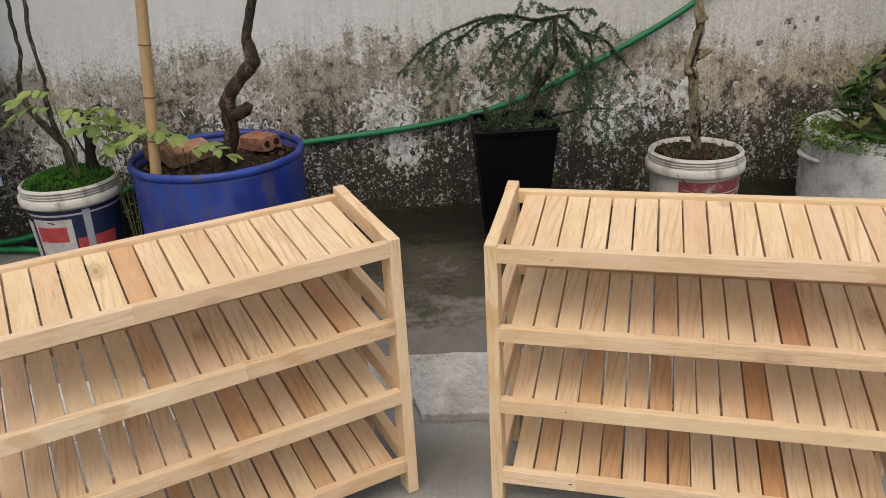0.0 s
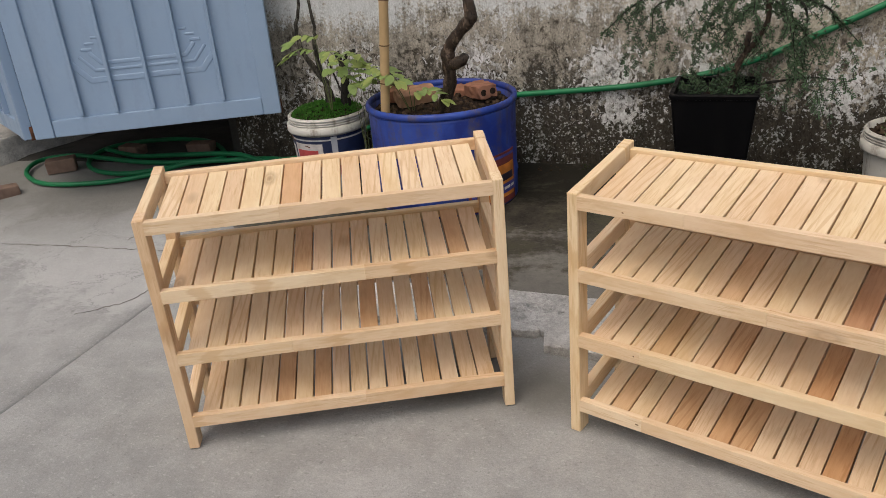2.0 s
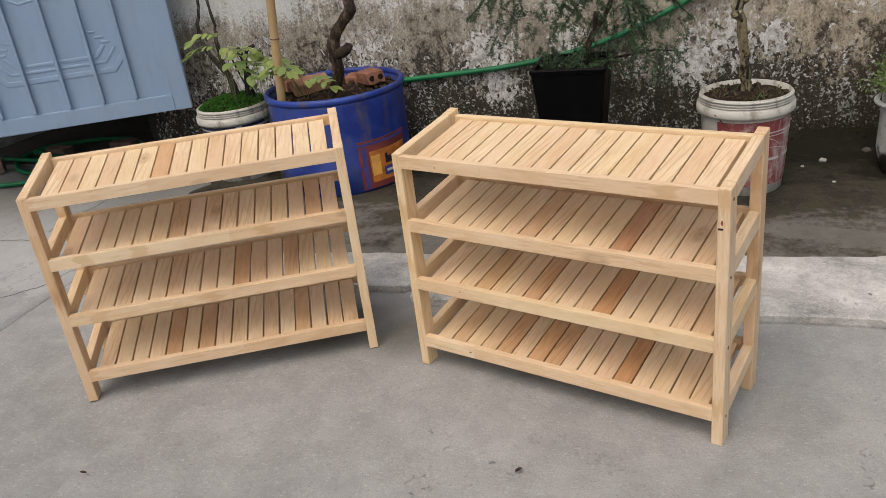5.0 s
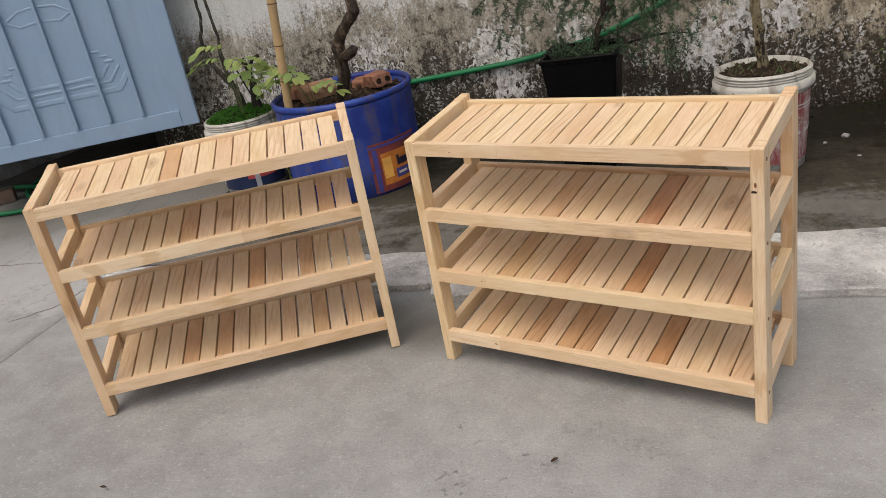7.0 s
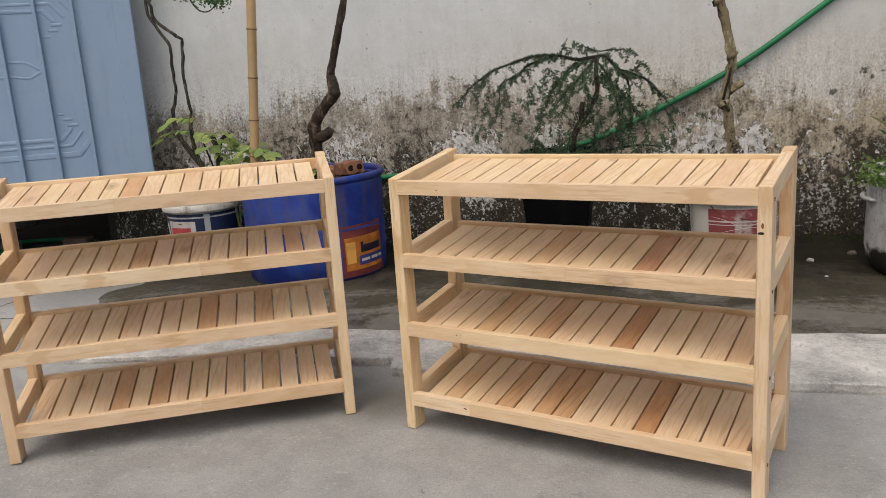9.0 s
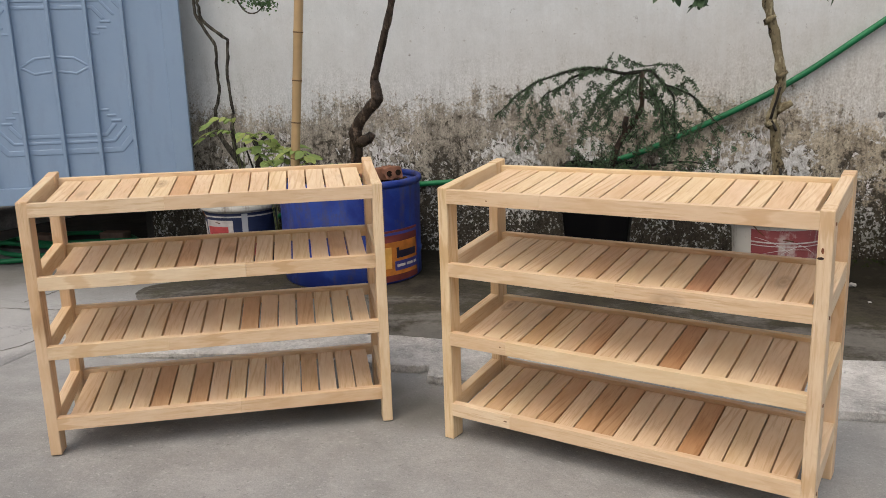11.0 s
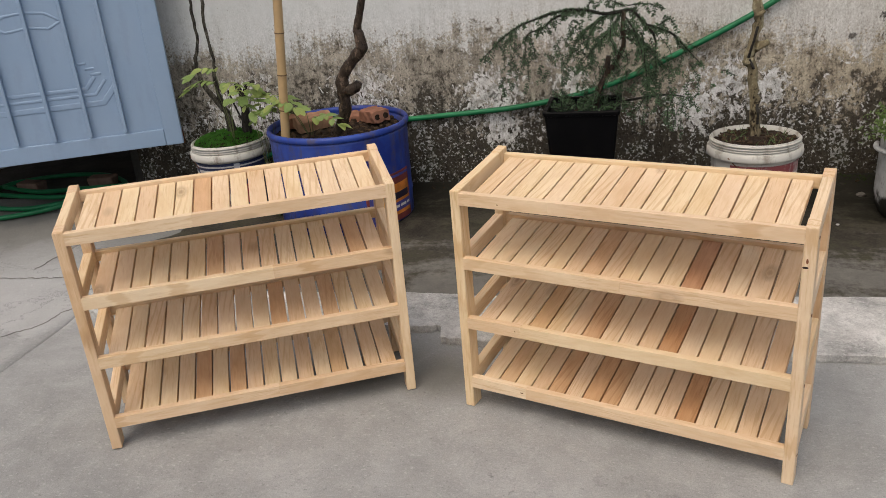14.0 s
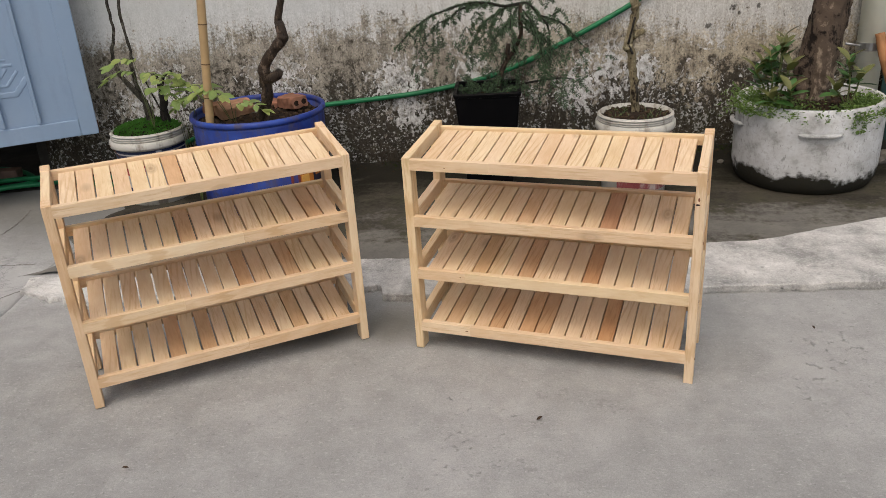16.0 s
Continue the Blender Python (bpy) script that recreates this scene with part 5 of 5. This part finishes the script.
for _ in range(30):
    a = W(rnd.gauss(0.02, 0.07), rnd.uniform(0.60, 0.81), rnd.gauss(0.0, 0.06))
    leafy_twig(a, Vector((rnd.gauss(-0.2, 0.6), rnd.gauss(0, 0.5), rnd.uniform(-1.0, 0.0))), rnd.uniform(0.04, 0.09))
tagged(part("fine_twig", twigs, BARK_BLACK, wb), kind="stuff")
tagged(part("foliage", leaves, LEAF_DARK, wb, "tiny dark green leaves on drooping twigs"), kind="stuff")

# ---- white bucket with a flowering shrub ----
RBH = 0.40
rb, RR = paint_bucket(pose(0.842, 1.25, 0.03) @ Matrix.Diagonal((1.01, 1.01, 0.88, 1)), RBH, "dirty white paint bucket with a faded red label", [
    (-128, 60, 0.045, 0.312, LABEL_FADED, 0.0012), (-128, 60, 0.262, 0.267, LABEL_PALE, 0.0020), (-128, 60, 0.250, 0.253, LABEL_PALE, 0.0020),
    (-66, -40, 0.15, 0.16, LABEL_PALE, 0.0020), (-30, 10, 0.15, 0.165, LABEL_PALE, 0.0020)], 232)
# scratched arcs across its label
for k, (a0, a1, z0, z1) in enumerate(((-124, -78, 0.282, 0.225), (-112, -52, 0.22, 0.235), (-90, -40, 0.275, 0.21), (-105, -66, 0.18, 0.255), (-76, -20, 0.205, 0.175), (-112, -80, 0.12, 0.095))):
    pts = []
    for i in range(11):
        t = i / 10
        z = z0 + (z1 - z0) * t + 0.012 * math.sin(math.pi * t)
        a = radians(a0 + (a1 - a0) * t)
        pts.append(Vector((math.cos(a), math.sin(a), 0)) * (RR(z) + 0.0024) + Vector((0, 0, z)))
    part("scratch", tube(pts, [0.0004] + [0.0009] * 9 + [0.0004], 5), LABEL_PALE, rb)
part("soil", soil_bm(0.147, RBH - 0.022, seed=6.0), SOIL, rb)
tagged(part("litter", crumbs(0.135, RBH - 0.014, 110, 0.010, 9), LITTER, rb, smooth=True), kind="stuff")
rnd = random.Random(41)
bm = bmesh.new()
for _ in range(24):
    a, r = rnd.uniform(0, 6.283), 0.115 * math.sqrt(rnd.random())
    b0 = Vector((r * math.cos(a), r * math.sin(a), RBH - 0.022))
    for _ in range(3):
        add_leaf(bm, b0, Vector((rnd.gauss(0, 0.6), rnd.gauss(0, 0.6), 0.8)), rnd.uniform(0.02, 0.055), 0.004, rnd)
tagged(part("weed", bm, LEAF_MID, rb, "thin weeds on the soil"), kind="stuff")
fs = thing("flowering_shrub", pose(0.842, 1.255, 0.346), "pale knotty stem with dark leaves and yellow flowers", "shrub")


def S(x, z, y=0.0):
    return Vector((x - 0.90, y, z - 0.38))


pts = curve_points([S(0.905, 0.36), S(0.895, 0.48), S(0.888, 0.55), S(0.876, 0.655), S(0.862, 0.69), S(0.877, 0.765), S(0.887, 0.83), S(0.863, 0.956), S(0.838, 1.045), S(0.826, 1.111), S(0.82, 1.25)], 18)
part("trunk", tube(pts, [(0.0165 - 0.0035 * i / len(pts)) * (1 + 0.25 * (noise.noise((i * 0.11, 0, 3)))) for i in range(len(pts))], 20, rough=0.4, gnarl=0.18), BARK_PALE, fs, smooth=True)
for x, z, y in ((0.895, 0.728, -0.02), (0.862, 0.682, -0.02), (0.842, 1.02, -0.015), (0.888, 0.84, -0.015)):
    part("knot", tube([S(x - 0.012, z - 0.008, 0), S(x, z, y), S(x + 0.016, z + 0.010, y)], [0.012, 0.009, 0.005], 9, rough=0.6), BARK_PALE, fs, smooth=True)
part("limb_stub", tube([S(0.885, 0.735, -0.005), S(0.908, 0.738, -0.018), S(0.922, 0.748, -0.022)], [0.013, 0.0125, 0.010], 10, rough=0.4), BARK_PALE, fs, "broken stub of a side branch", smooth=True)
for keys in ([(0.884, 0.80, -0.016), (0.876, 0.765, -0.019), (0.866, 0.725, -0.02), (0.858, 0.695, -0.018)], [(0.862, 0.69, -0.02), (0.872, 0.668, -0.021), (0.878, 0.655, -0.02)], [(0.895, 0.53, -0.021), (0.902, 0.50, -0.0215), (0.903, 0.46, -0.0215)]):
    part("bark_split", tube(curve_points([S(x, z, y - 0.003) for x, z, y in keys], 5), 0.0045, 6, rough=0.4), BARK_BLACK, fs, "dark split in the bark", smooth=True)
OVAL = leaf_mesh("leaf", LEAF_DARK, 0.050, 0.026, 0.2, 0.25)
for tips in ([(0.82, 1.16), (0.70, 1.18), (0.60, 1.13), (0.50, 1.12)], [(0.70, 1.18), (0.64, 1.12), (0.615, 1.075)], [(0.822, 1.14), (0.91, 1.14), (0.97, 1.11), (1.02, 1.105)], [(0.82, 1.2), (0.76, 1.27), (0.68, 1.3)], [(0.82, 1.2), (0.90, 1.28), (0.98, 1.30)]):
    pts = curve_points([S(x, z, -0.02) for x, z in tips], 6)
    part("branch", tube(pts, [0.004 - 0.002 * i / len(pts) for i in range(len(pts))], 6), BARK_PALE, fs, smooth=True)
    for i, p in enumerate(pts):
        if i > 4:
            for _ in range(2):
                put("leaf", OVAL, fs, Matrix.Translation(p) @ rot_to((rnd.gauss(0, 1), rnd.gauss(-0.3, 0.8), rnd.uniform(-0.9, 0.3)), rnd.uniform(-0.8, 0.8)) @ Matrix.Diagonal((*([rnd.uniform(0.6, 1.1)] * 3), 1)))
for x, z, n in ((0.805, 1.135, 26), (0.822, 1.118, 18), (1.018, 1.105, 12)):
    bm = bmesh.new()
    for _ in range(n):
        d = Vector((rnd.gauss(0, 1), rnd.gauss(0, 1), rnd.gauss(0, 1))).normalized()
        c = S(x, z, -0.03) + d * 0.014
        for k in range(5):
            a = Vector((math.cos(k * 1.257), math.sin(k * 1.257), 0.2))
            add_leaf(bm, c, rot_to(d) @ Vector((a.z, a.x, a.y)), 0.012, 0.008, rnd)
    part("flower_head", bm, PETAL, fs, "cluster of small yellow flowers")

# ---- big round pot with broad-leaved plants and a tree ----
cp = thing("round_pot", pose(1.590, 1.355, 0.028) @ Matrix.Diagonal((1.03, 1.03, 0.90, 1)), "large whitewashed cement pot with a damp foot", "planter")
part("body", lathe([(0, 0), (0.246, 0), (0.264, 0.015), (0.279, 0.05), (0.285, 0.10), (0.286, 0.30), (0.283, 0.395), (0.278, 0.402), (0.266, 0.402), (0.262, 0.395), (0.260, 0.33), (0, 0.33)], 80, wobble=0.012), POTWASH, cp, smooth=True)
for a in (-100, 178, 5):
    c = Vector((math.cos(radians(a)), math.sin(radians(a)), 0))
    s = Vector((-c.y, c.x, 0))
    pts = [c * (0.281 + 0.020 * math.sin(math.pi * k / 8)) + s * (0.08 * (k / 4 - 1)) + Vector((0, 0, 0.295)) for k in range(9)]
    part("lug", tube(pts, [0.004] + [0.0095] * 7 + [0.004], 9), POTWASH, cp, "moulded lifting lug", smooth=True)
part("soil", soil_bm(0.259, 0.352, 18, 0.03, seed=12.0), SOIL, cp)
tagged(part("litter", crumbs(0.24, 0.367, 90, 0.014, 15), LITTER, cp, smooth=True), kind="stuff")
rnd = random.Random(51)
bm = bmesh.new()
for _ in range(1150):
    side = rnd.random()
    a = radians(rnd.gauss(-38, 24) if side < 0.55 else rnd.gauss(-160, 26))
    r = 0.262 * math.sqrt(rnd.uniform(0.45, 1.02))
    p = Vector((r * math.cos(a), r * math.sin(a), 0.35))
    d = Vector((rnd.gauss(0, 0.5) + 0.3 * math.cos(a), rnd.gauss(0, 0.5) + 0.3 * math.sin(a), rnd.uniform(0.3, 1.0))).normalized()
    ln = rnd.uniform(0.04, 0.11) if side < 0.55 else rnd.uniform(0.07, 0.17)
    for k in range(7):
        at = p + d * ln * k / 7 + Vector((0, 0, -0.25 * ln * (k / 7) ** 2))
        add_leaf(bm, at, Vector((rnd.gauss(0, 1), rnd.gauss(0, 1), rnd.gauss(0.2, 0.6))), rnd.uniform(0.012, 0.022), 0.008, rnd)
# a strand of weed hanging over the rim
for _ in range(150):
    t = rnd.random()
    a = radians(-72 + rnd.gauss(0, 5))
    p = Vector((0.292 * math.cos(a), 0.292 * math.sin(a), 0.40 - 0.10 * t))
    add_leaf(bm, p, Vector((rnd.gauss(0, 1), -0.6, rnd.gauss(-0.2, 0.7))), rnd.uniform(0.010, 0.02), 0.007, rnd)
tagged(part("weed", bm, LEAF_FERN, cp, "feathery bright green weeds round the rim"), kind="stuff")

BROAD = leaf_mesh("leaf", LEAF_BROAD, 0.084, 0.040, 0.22, 0.22, 8)
BROAD_OLD = leaf_mesh("leaf", LEAF_OLIVE, 0.078, 0.036, 0.25, 0.30, 8)


def broad_plant(base, stems_at, label):
    s = thing("broad_leaved_plant", pose(base[0] - 0.072, base[1] + 0.013, base[2] - 0.035), label, "plant", "plants in the round pot")
    for (dx, dy, h), n in stems_at:
        top = Vector((dx, dy, h))
        part("stem", tube(curve_points([(0, 0, 0), top * 0.5 + Vector((0.01, 0, 0.01)), top], 5), 0.0035, 7), STEM, s, smooth=True)
        for k in range(n):
            a = k * 2.4 + rnd.uniform(-0.3, 0.3)
            t = 1 - 0.11 * (k // 2)
            d = Vector((math.cos(a), math.sin(a), rnd.uniform(0.7, 2.0) if k < n / 2 else rnd.uniform(0.1, 0.8)))
            put("leaf", BROAD_OLD if k < 3 or rnd.random() < 0.2 else BROAD, s, Matrix.Translation(top * t) @ rot_to(d, rnd.uniform(-0.4, 0.4)) @ Matrix.Diagonal((*([rnd.uniform(0.65, 1.05)] * 3), 1)))
    return s


broad_plant((1.455, 1.22, 0.38), [((0.03, 0.0, 0.31), 12), ((-0.02, -0.02, 0.24), 11), ((0.06, -0.02, 0.20), 10), ((-0.07, 0.0, 0.19), 10), ((0.05, 0.04, 0.27), 11), ((-0.03, 0.05, 0.21), 9)], "broad-leaved green seedling with reddish tips")
broad_plant((1.50, 1.13, 0.38), [((0.0, 0.0, 0.12), 8), ((-0.07, 0.02, 0.09), 7)], "low broad-leaved green seedling")
broad_plant((1.735, 1.16, 0.38), [((-0.01, 0.0, 0.22), 9), ((0.05, 0.02, 0.15), 8), ((-0.05, 0.0, 0.11), 8)], "broad-leaved dark green seedling beside the trunk")

tr = thing("tree_trunk", pose(1.593, 1.42, 0.325), "leaning grey-brown tree trunk with cracked bark", "tree")
pts = curve_points([(0, 0, -0.02), (0.02, 0.01, 0.1), (0.055, 0.02, 0.3), (0.10, 0.03, 0.6), (0.15, 0.03, 1.2), (0.18, 0.02, 1.8)], 24)
part("trunk", tube(pts, [0.108 - 0.020 * min(1, i / 12) - 0.00035 * i for i in range(len(pts))], 40, rough=0.10, gnarl=0.12), BARK_TREE, tr, smooth=True)

# ---- drain pipe, metal sheet and litter at the wall ----
dp = thing("drain_pipe", pose(1.955, 1.69, -0.008), "cream plastic drain pipe strapped to the wall", "pipe")
part("pipe", lathe([(0.052, 0), (0.057, 0), (0.057, 3.0), (0.052, 3.0), (0.052, 0)], 28), PVC, dp, smooth=True)
part("strap", lathe([(0.0575, 0.515), (0.0605, 0.515), (0.0605, 0.55), (0.0575, 0.55)], 28), STEEL, dp, "bright steel strap")
part("strap_screw", box(0.03, 0.02, 0.03, 0.004, 2, at=(0.02, -0.066, 0.533)), STEEL, dp)
part("strap_tail", tube(curve_points([(-0.055, -0.02, 0.535), (-0.09, -0.03, 0.545), (-0.12, -0.025, 0.55)], 4), 0.006, 6), STEEL, dp, smooth=True)

sh = thing("metal_sheet", pose(2.045, 1.715, 0.05), "dark green ribbed steel sheet standing on edge", "sheet")
bm = bmesh.new()
prev = None
for k in range(60):
    ph = k % 6
    y = {0: 0, 1: 0, 2: 0, 3: -0.022, 4: -0.022, 5: 0}[ph]
    x = 0.03 * k
    cur = [bm.verts.new((x, y, 0)), bm.verts.new((x, y, 2.3)), bm.verts.new((x, y + 0.003, 2.3)), bm.verts.new((x, y + 0.003, 0))]
    if prev:
        for i in range(4):
            bm.faces.new((prev[i], cur[i], cur[(i + 1) % 4], prev[(i + 1) % 4]))
    prev = cur
bmesh.ops.recalc_face_normals(bm, faces=bm.faces[:])
part("panel", bm, GREEN_STEEL, sh)
stick = thing("clay_pipe", pose(1.965, 1.54, 0.59), "orange-brown curved pipe leaning beside the pot", "pipe")
pts = curve_points([(-0.015, 0.06, 0.0), (0.0, 0.03, -0.09), (0.045, 0.01, -0.22), (0.09, -0.01, -0.36), (0.13, -0.03, -0.57)], 6)
part("pipe", tube(pts, 0.020, 12, rough=0.05), CLAY, stick, smooth=True)
part("rope", tube([p + Vector((0.02, -0.018, 0.0)) for p in pts[4:]], 0.006, 7), RUST, stick, smooth=True)


def stone(m, size, mat, label, seed, name="stone"):
    bm = bmesh.new()
    bmesh.ops.create_icosphere(bm, subdivisions=2, radius=size)
    for v in bm.verts:
        v.co *= 1 + 0.35 * noise.noise(v.co * (1.4 / size) + Vector((seed, 0, 0)))
        v.co.z *= 0.6
    return tagged(part(name, bm, mat, None, m=m, smooth=False), label, "stone", "loose stones by the wall")


rnd = random.Random(61)
for k, (x, y, s) in enumerate(((1.96, 1.15, 0.016), (2.03, 1.42, 0.03), (2.10, 1.50, 0.04), (2.00, 1.53, 0.025), (1.194, 1.416, 0.014), (1.12, 1.36, 0.007), (1.21, 1.20, 0.006), (2.08, 1.32, 0.02), (1.36, 1.52, 0.018))):
    stone(pose(x - 0.06, y + 0.05, 0.034 + s * 0.4, 0, 0, rnd.uniform(0, 360)), s, STRIP if s < 0.017 else RUBBLE, "small whitish chip of cement on the damp floor" if s < 0.017 else "rough grey lump of rubble on the damp floor", k * 1.7)

rnd = random.Random(77)
bm = bmesh.new()
for _ in range(130):
    x = rnd.uniform(-0.5, 1.9)
    y = wall_y(x) - 0.007 - abs(rnd.gauss(0, 0.05))
    sz = rnd.uniform(0.002, 0.008)
    bmesh.ops.create_icosphere(bm, subdivisions=1, radius=sz, matrix=pose(x, y, 0.036 + 0.045 * min(1, max(0, (y - 1.47) / 0.27)) ** 2 + sz * 0.3, rnd.uniform(0, 90), 0, rnd.uniform(0, 360)) @ Matrix.Diagonal((1, rnd.uniform(0.4, 1), rnd.uniform(0.3, 0.6), 1)))
tagged(part("wall_litter", bm, LITTER, None, smooth=True), "brown crumbs and rotted leaves along the wall", "litter", kind="stuff")
bm = bmesh.new()
for _ in range(1500):
    x = rnd.uniform(-0.5, 1.9)
    y = wall_y(x) - 0.004 - abs(rnd.gauss(0, 0.04)) - 0.05 * max(0, noise.noise((x * 4, 0, 3)))
    if noise.noise((x * 3.5, y * 3, 9)) > -0.1:
        add_leaf(bm, Vector((x, y, 0.034 + 0.045 * min(1, max(0, (y - 1.47) / 0.27)) ** 2)), Vector((rnd.gauss(0, 1), rnd.gauss(-0.3, 1), rnd.uniform(0.2, 1))), rnd.uniform(0.006, 0.016), 0.006, rnd)
tagged(part("wall_moss", bm, MOSS_DARK, None), "dark green moss at the foot of the wall", "moss", kind="stuff")

# ---- litter on the yard floor ----
DRY = leaf_mesh("dry_leaf", LITTER, 0.030, 0.016, 0.6, -0.3)
for x, y, r, k in ((0.341, -0.388, 30, 0.62), (1.183, 0.043, 100, 0.45), (-0.66, -0.555, 200, 0.55)):
    ob = put("dry_leaf", DRY, None, pose(x, y, 0.004, 0, 0, r) @ Matrix.Diagonal((k, k, k, 1)))
    tagged(ob, "small dark dry leaf on the concrete floor", "leaf", "dry leaves on the floor")

# ---- green hose: coiled by the gate, then up along the wall ----
hose = thing("garden_hose", pose(0, 0, 0), "long green garden hose coiled and strung along the wall", "hose")
coil = [(-2.20, 1.62, 0.045), (-2.45, 1.40, 0.045), (-2.70, 1.41, 0.047), (-2.88, 1.58, 0.047), (-2.90, 1.80, 0.045), (-2.65, 1.94, 0.045), (-2.35, 1.90, 0.05), (-2.08, 1.63, 0.065), (-2.28, 1.53, 0.062), (-2.52, 1.52, 0.06), (-2.80, 1.55, 0.063), (-3.04, 1.60, 0.05), (-3.16, 1.50, 0.047), (-3.06, 1.32, 0.047), (-2.82, 1.20, 0.045), (-2.54, 1.25, 0.045), (-2.34, 1.37, 0.05), (-2.20, 1.50, 0.07), (-2.02, 1.60, 0.06), (-1.86, 1.64, 0.06), (-1.68, 1.63, 0.07)]
wallrun = [(x, wall_y(x) - 0.018, z) for x, z in ((-1.50, 0.12), (-1.2, 0.25), (-0.85, 0.35), (-0.58, 0.371), (-0.277, 0.392), (-0.076, 0.41), (0.163, 0.45), (0.35, 0.505), (0.553, 0.592), (0.894, 0.763), (1.167, 0.948), (1.45, 1.15), (1.80, 1.41))]
part("hose_run", tube(curve_points(coil + wallrun, 8), 0.0118, 12), HOSE, hose, smooth=True)
second = [(-2.9, 1.72, 0.05), (-2.6, 1.62, 0.055), (-2.3, 1.60, 0.078), (-2.0, 1.62, 0.085), (-1.8, 1.60, 0.05), (-1.6, 1.56, 0.05), (-1.45, 1.50, 0.045)]
part("hose_end", tube(curve_points(second, 8), 0.0118, 12), HOSE, hose, smooth=True)

# ---- bricks and slab under the gate ----
def loose_brick(m, label, size=(0.13, 0.075, 0.05), mat=None):
    bm = box(*size, 0.006, 2)
    for v in bm.verts:
        v.co += Vector((noise.noise(v.co * 30), noise.noise(v.co * 30 + Vector((5, 0, 0))), noise.noise(v.co * 30 + Vector((0, 5, 0))))) * 0.006
    return tagged(part("loose_brick", bm, mat or OLDBRICK, None, m=m), label, "brick", "bricks under the gate")


loose_brick(pose(-2.29, 1.74, 0.075, 0, 0, 10), "dusty brown clay brick on the ground")
loose_brick(pose(-2.70, 1.70, 0.06, 0, 0, -4), "dusty brown clay brick beside the hose")
loose_brick(pose(-2.92, 1.42, 0.065, 0, 0, 40), "grey dusty brick inside the hose loop", (0.14, 0.085, 0.065))
loose_brick(pose(-2.93, 1.06, 0.05, 0, 4, 60), "dull red broken brick on the concrete")
bm = box(1.1, 1.3, 0.16, 0.012, 2)
tagged(part("step", bm, STRIP, None, m=pose(-3.85, 1.95, 0.08, 0, 0, -12)), "raised cement slab at the gateway", "step", kind="structure")

# ---- folding steel gate ----
GW, GH = 1.060, 1.80


def gate_leaf(m, label, hung=False):
    g = thing("gate_leaf", m, label, "gate", "folding gate leaves")
    part("sheet", box(GW - 0.06, 0.012, GH - 0.06, at=(GW / 2, 0, GH / 2)), GATE, g)
    for x, w in ((0.038, 0.076), (GW - 0.041, 0.082)):
        part("stile", box(w, 0.044, GH, 0.005, 2, at=(x, 0, GH / 2)), GATE, g)
    for z, w in ((0.038, 0.076), (1.01, 0.05), (GH - 0.045, 0.09)):
        part("frame_rail", box(GW - 0.160, 0.040, w, 0.005, 2, at=(GW / 2 - 0.003, -0.003, z)), GATE, g)
    for x in (0.238, 0.387, 0.537, 0.692, 0.840):
        part("bar", box(0.016, 0.026, GH - 0.17, 0.004, 2, at=(x, 0.016, GH / 2)), GATE, g)
    # pressed mouldings: an eight-sided field with stepped corners and a lozenge
    def ridge(x0, z0, x1, z1, w=0.013):
        a, b = Vector((x0, 0.0, z0)), Vector((x1, 0.0, z1))
        ln = (b - a).length
        bm = box(ln + w * 0.9, 0.012, w * 2.0, 0.0048, 3)
        turn = Matrix.Rotation(-math.atan2(z1 - z0, x1 - x0), 4, "Y")
        part("moulding", bm, GATE, g, m=Matrix.Translation((a + b) / 2 + Vector((0, 0.0030 - 0.00002 * len(g.children), 0))) @ turn, smooth=True)
    cx = 0.535
    for base, s in ((0.226, 1), (0.905, -1)):
        for rise, half, leg, w in ((0.0, 0.235, 0.066, 0.013), (0.040, 0.208, 0.052, 0.007), (0.068, 0.176, 0.040, 0.009)):
            ridge(cx - half, base + rise * s, cx + half, base + rise * s, w)
            for k in (-1, 1):
                ridge(cx + half * k, base + rise * s, cx + (half + leg) * k, base + (rise + leg * 1.15) * s, w)
        for k in (-1, 1):
            ridge(cx + 0.205 * k, base + 0.128 * s, cx + 0.245 * k, base + 0.128 * s, 0.007)
            ridge(cx + 0.190 * k, base + 0.152 * s, cx + 0.225 * k, base + 0.152 * s, 0.006)
            ridge(cx + 0.165 * k, base + 0.176 * s, cx + 0.195 * k, base + 0.176 * s, 0.006)
    for k in (-1, 1):
        for x0, z0, x1, z1 in ((0.14, 0.590, 0.080, 0.627), (0.080, 0.627, 0.010, 0.634), (0.14, 0.590, 0.085, 0.561), (0.085, 0.561, 0.010, 0.572)):
            ridge(cx + x0 * k, z0, cx + x1 * k, z1, 0.006)
    for z in (0.035, 1.5):
        part("hinge", tube([(0.006, -0.016, z - 0.04), (0.006, -0.016, z + 0.02)], 0.011, 10), RUST, g, "rusty hinge barrel", smooth=True)
        if hung:
            part("hinge_pin", tube([(0.008, -0.020, z), (0.045, -0.10, z), (0.075, -0.26, z)], 0.009, 8), RUST, g, "rusty pin set into the wall", smooth=True)
    return g


hang = Vector((-1.615, 1.495, 0.335))
gate_leaf(Matrix.Translation(hang) @ Matrix.Rotation(radians(180 + 27.5), 4, "Z"), "blue-grey painted steel gate leaf with pressed panels, standing open", True)
fold = hang + Vector((-math.cos(radians(27.5)), -math.sin(radians(27.5)), 0)) * (GW + 0.03)
gate_leaf(Matrix.Translation(fold) @ Matrix.Rotation(radians(180 - 30), 4, "Z"), "blue-grey painted steel gate leaf folded behind its neighbour")
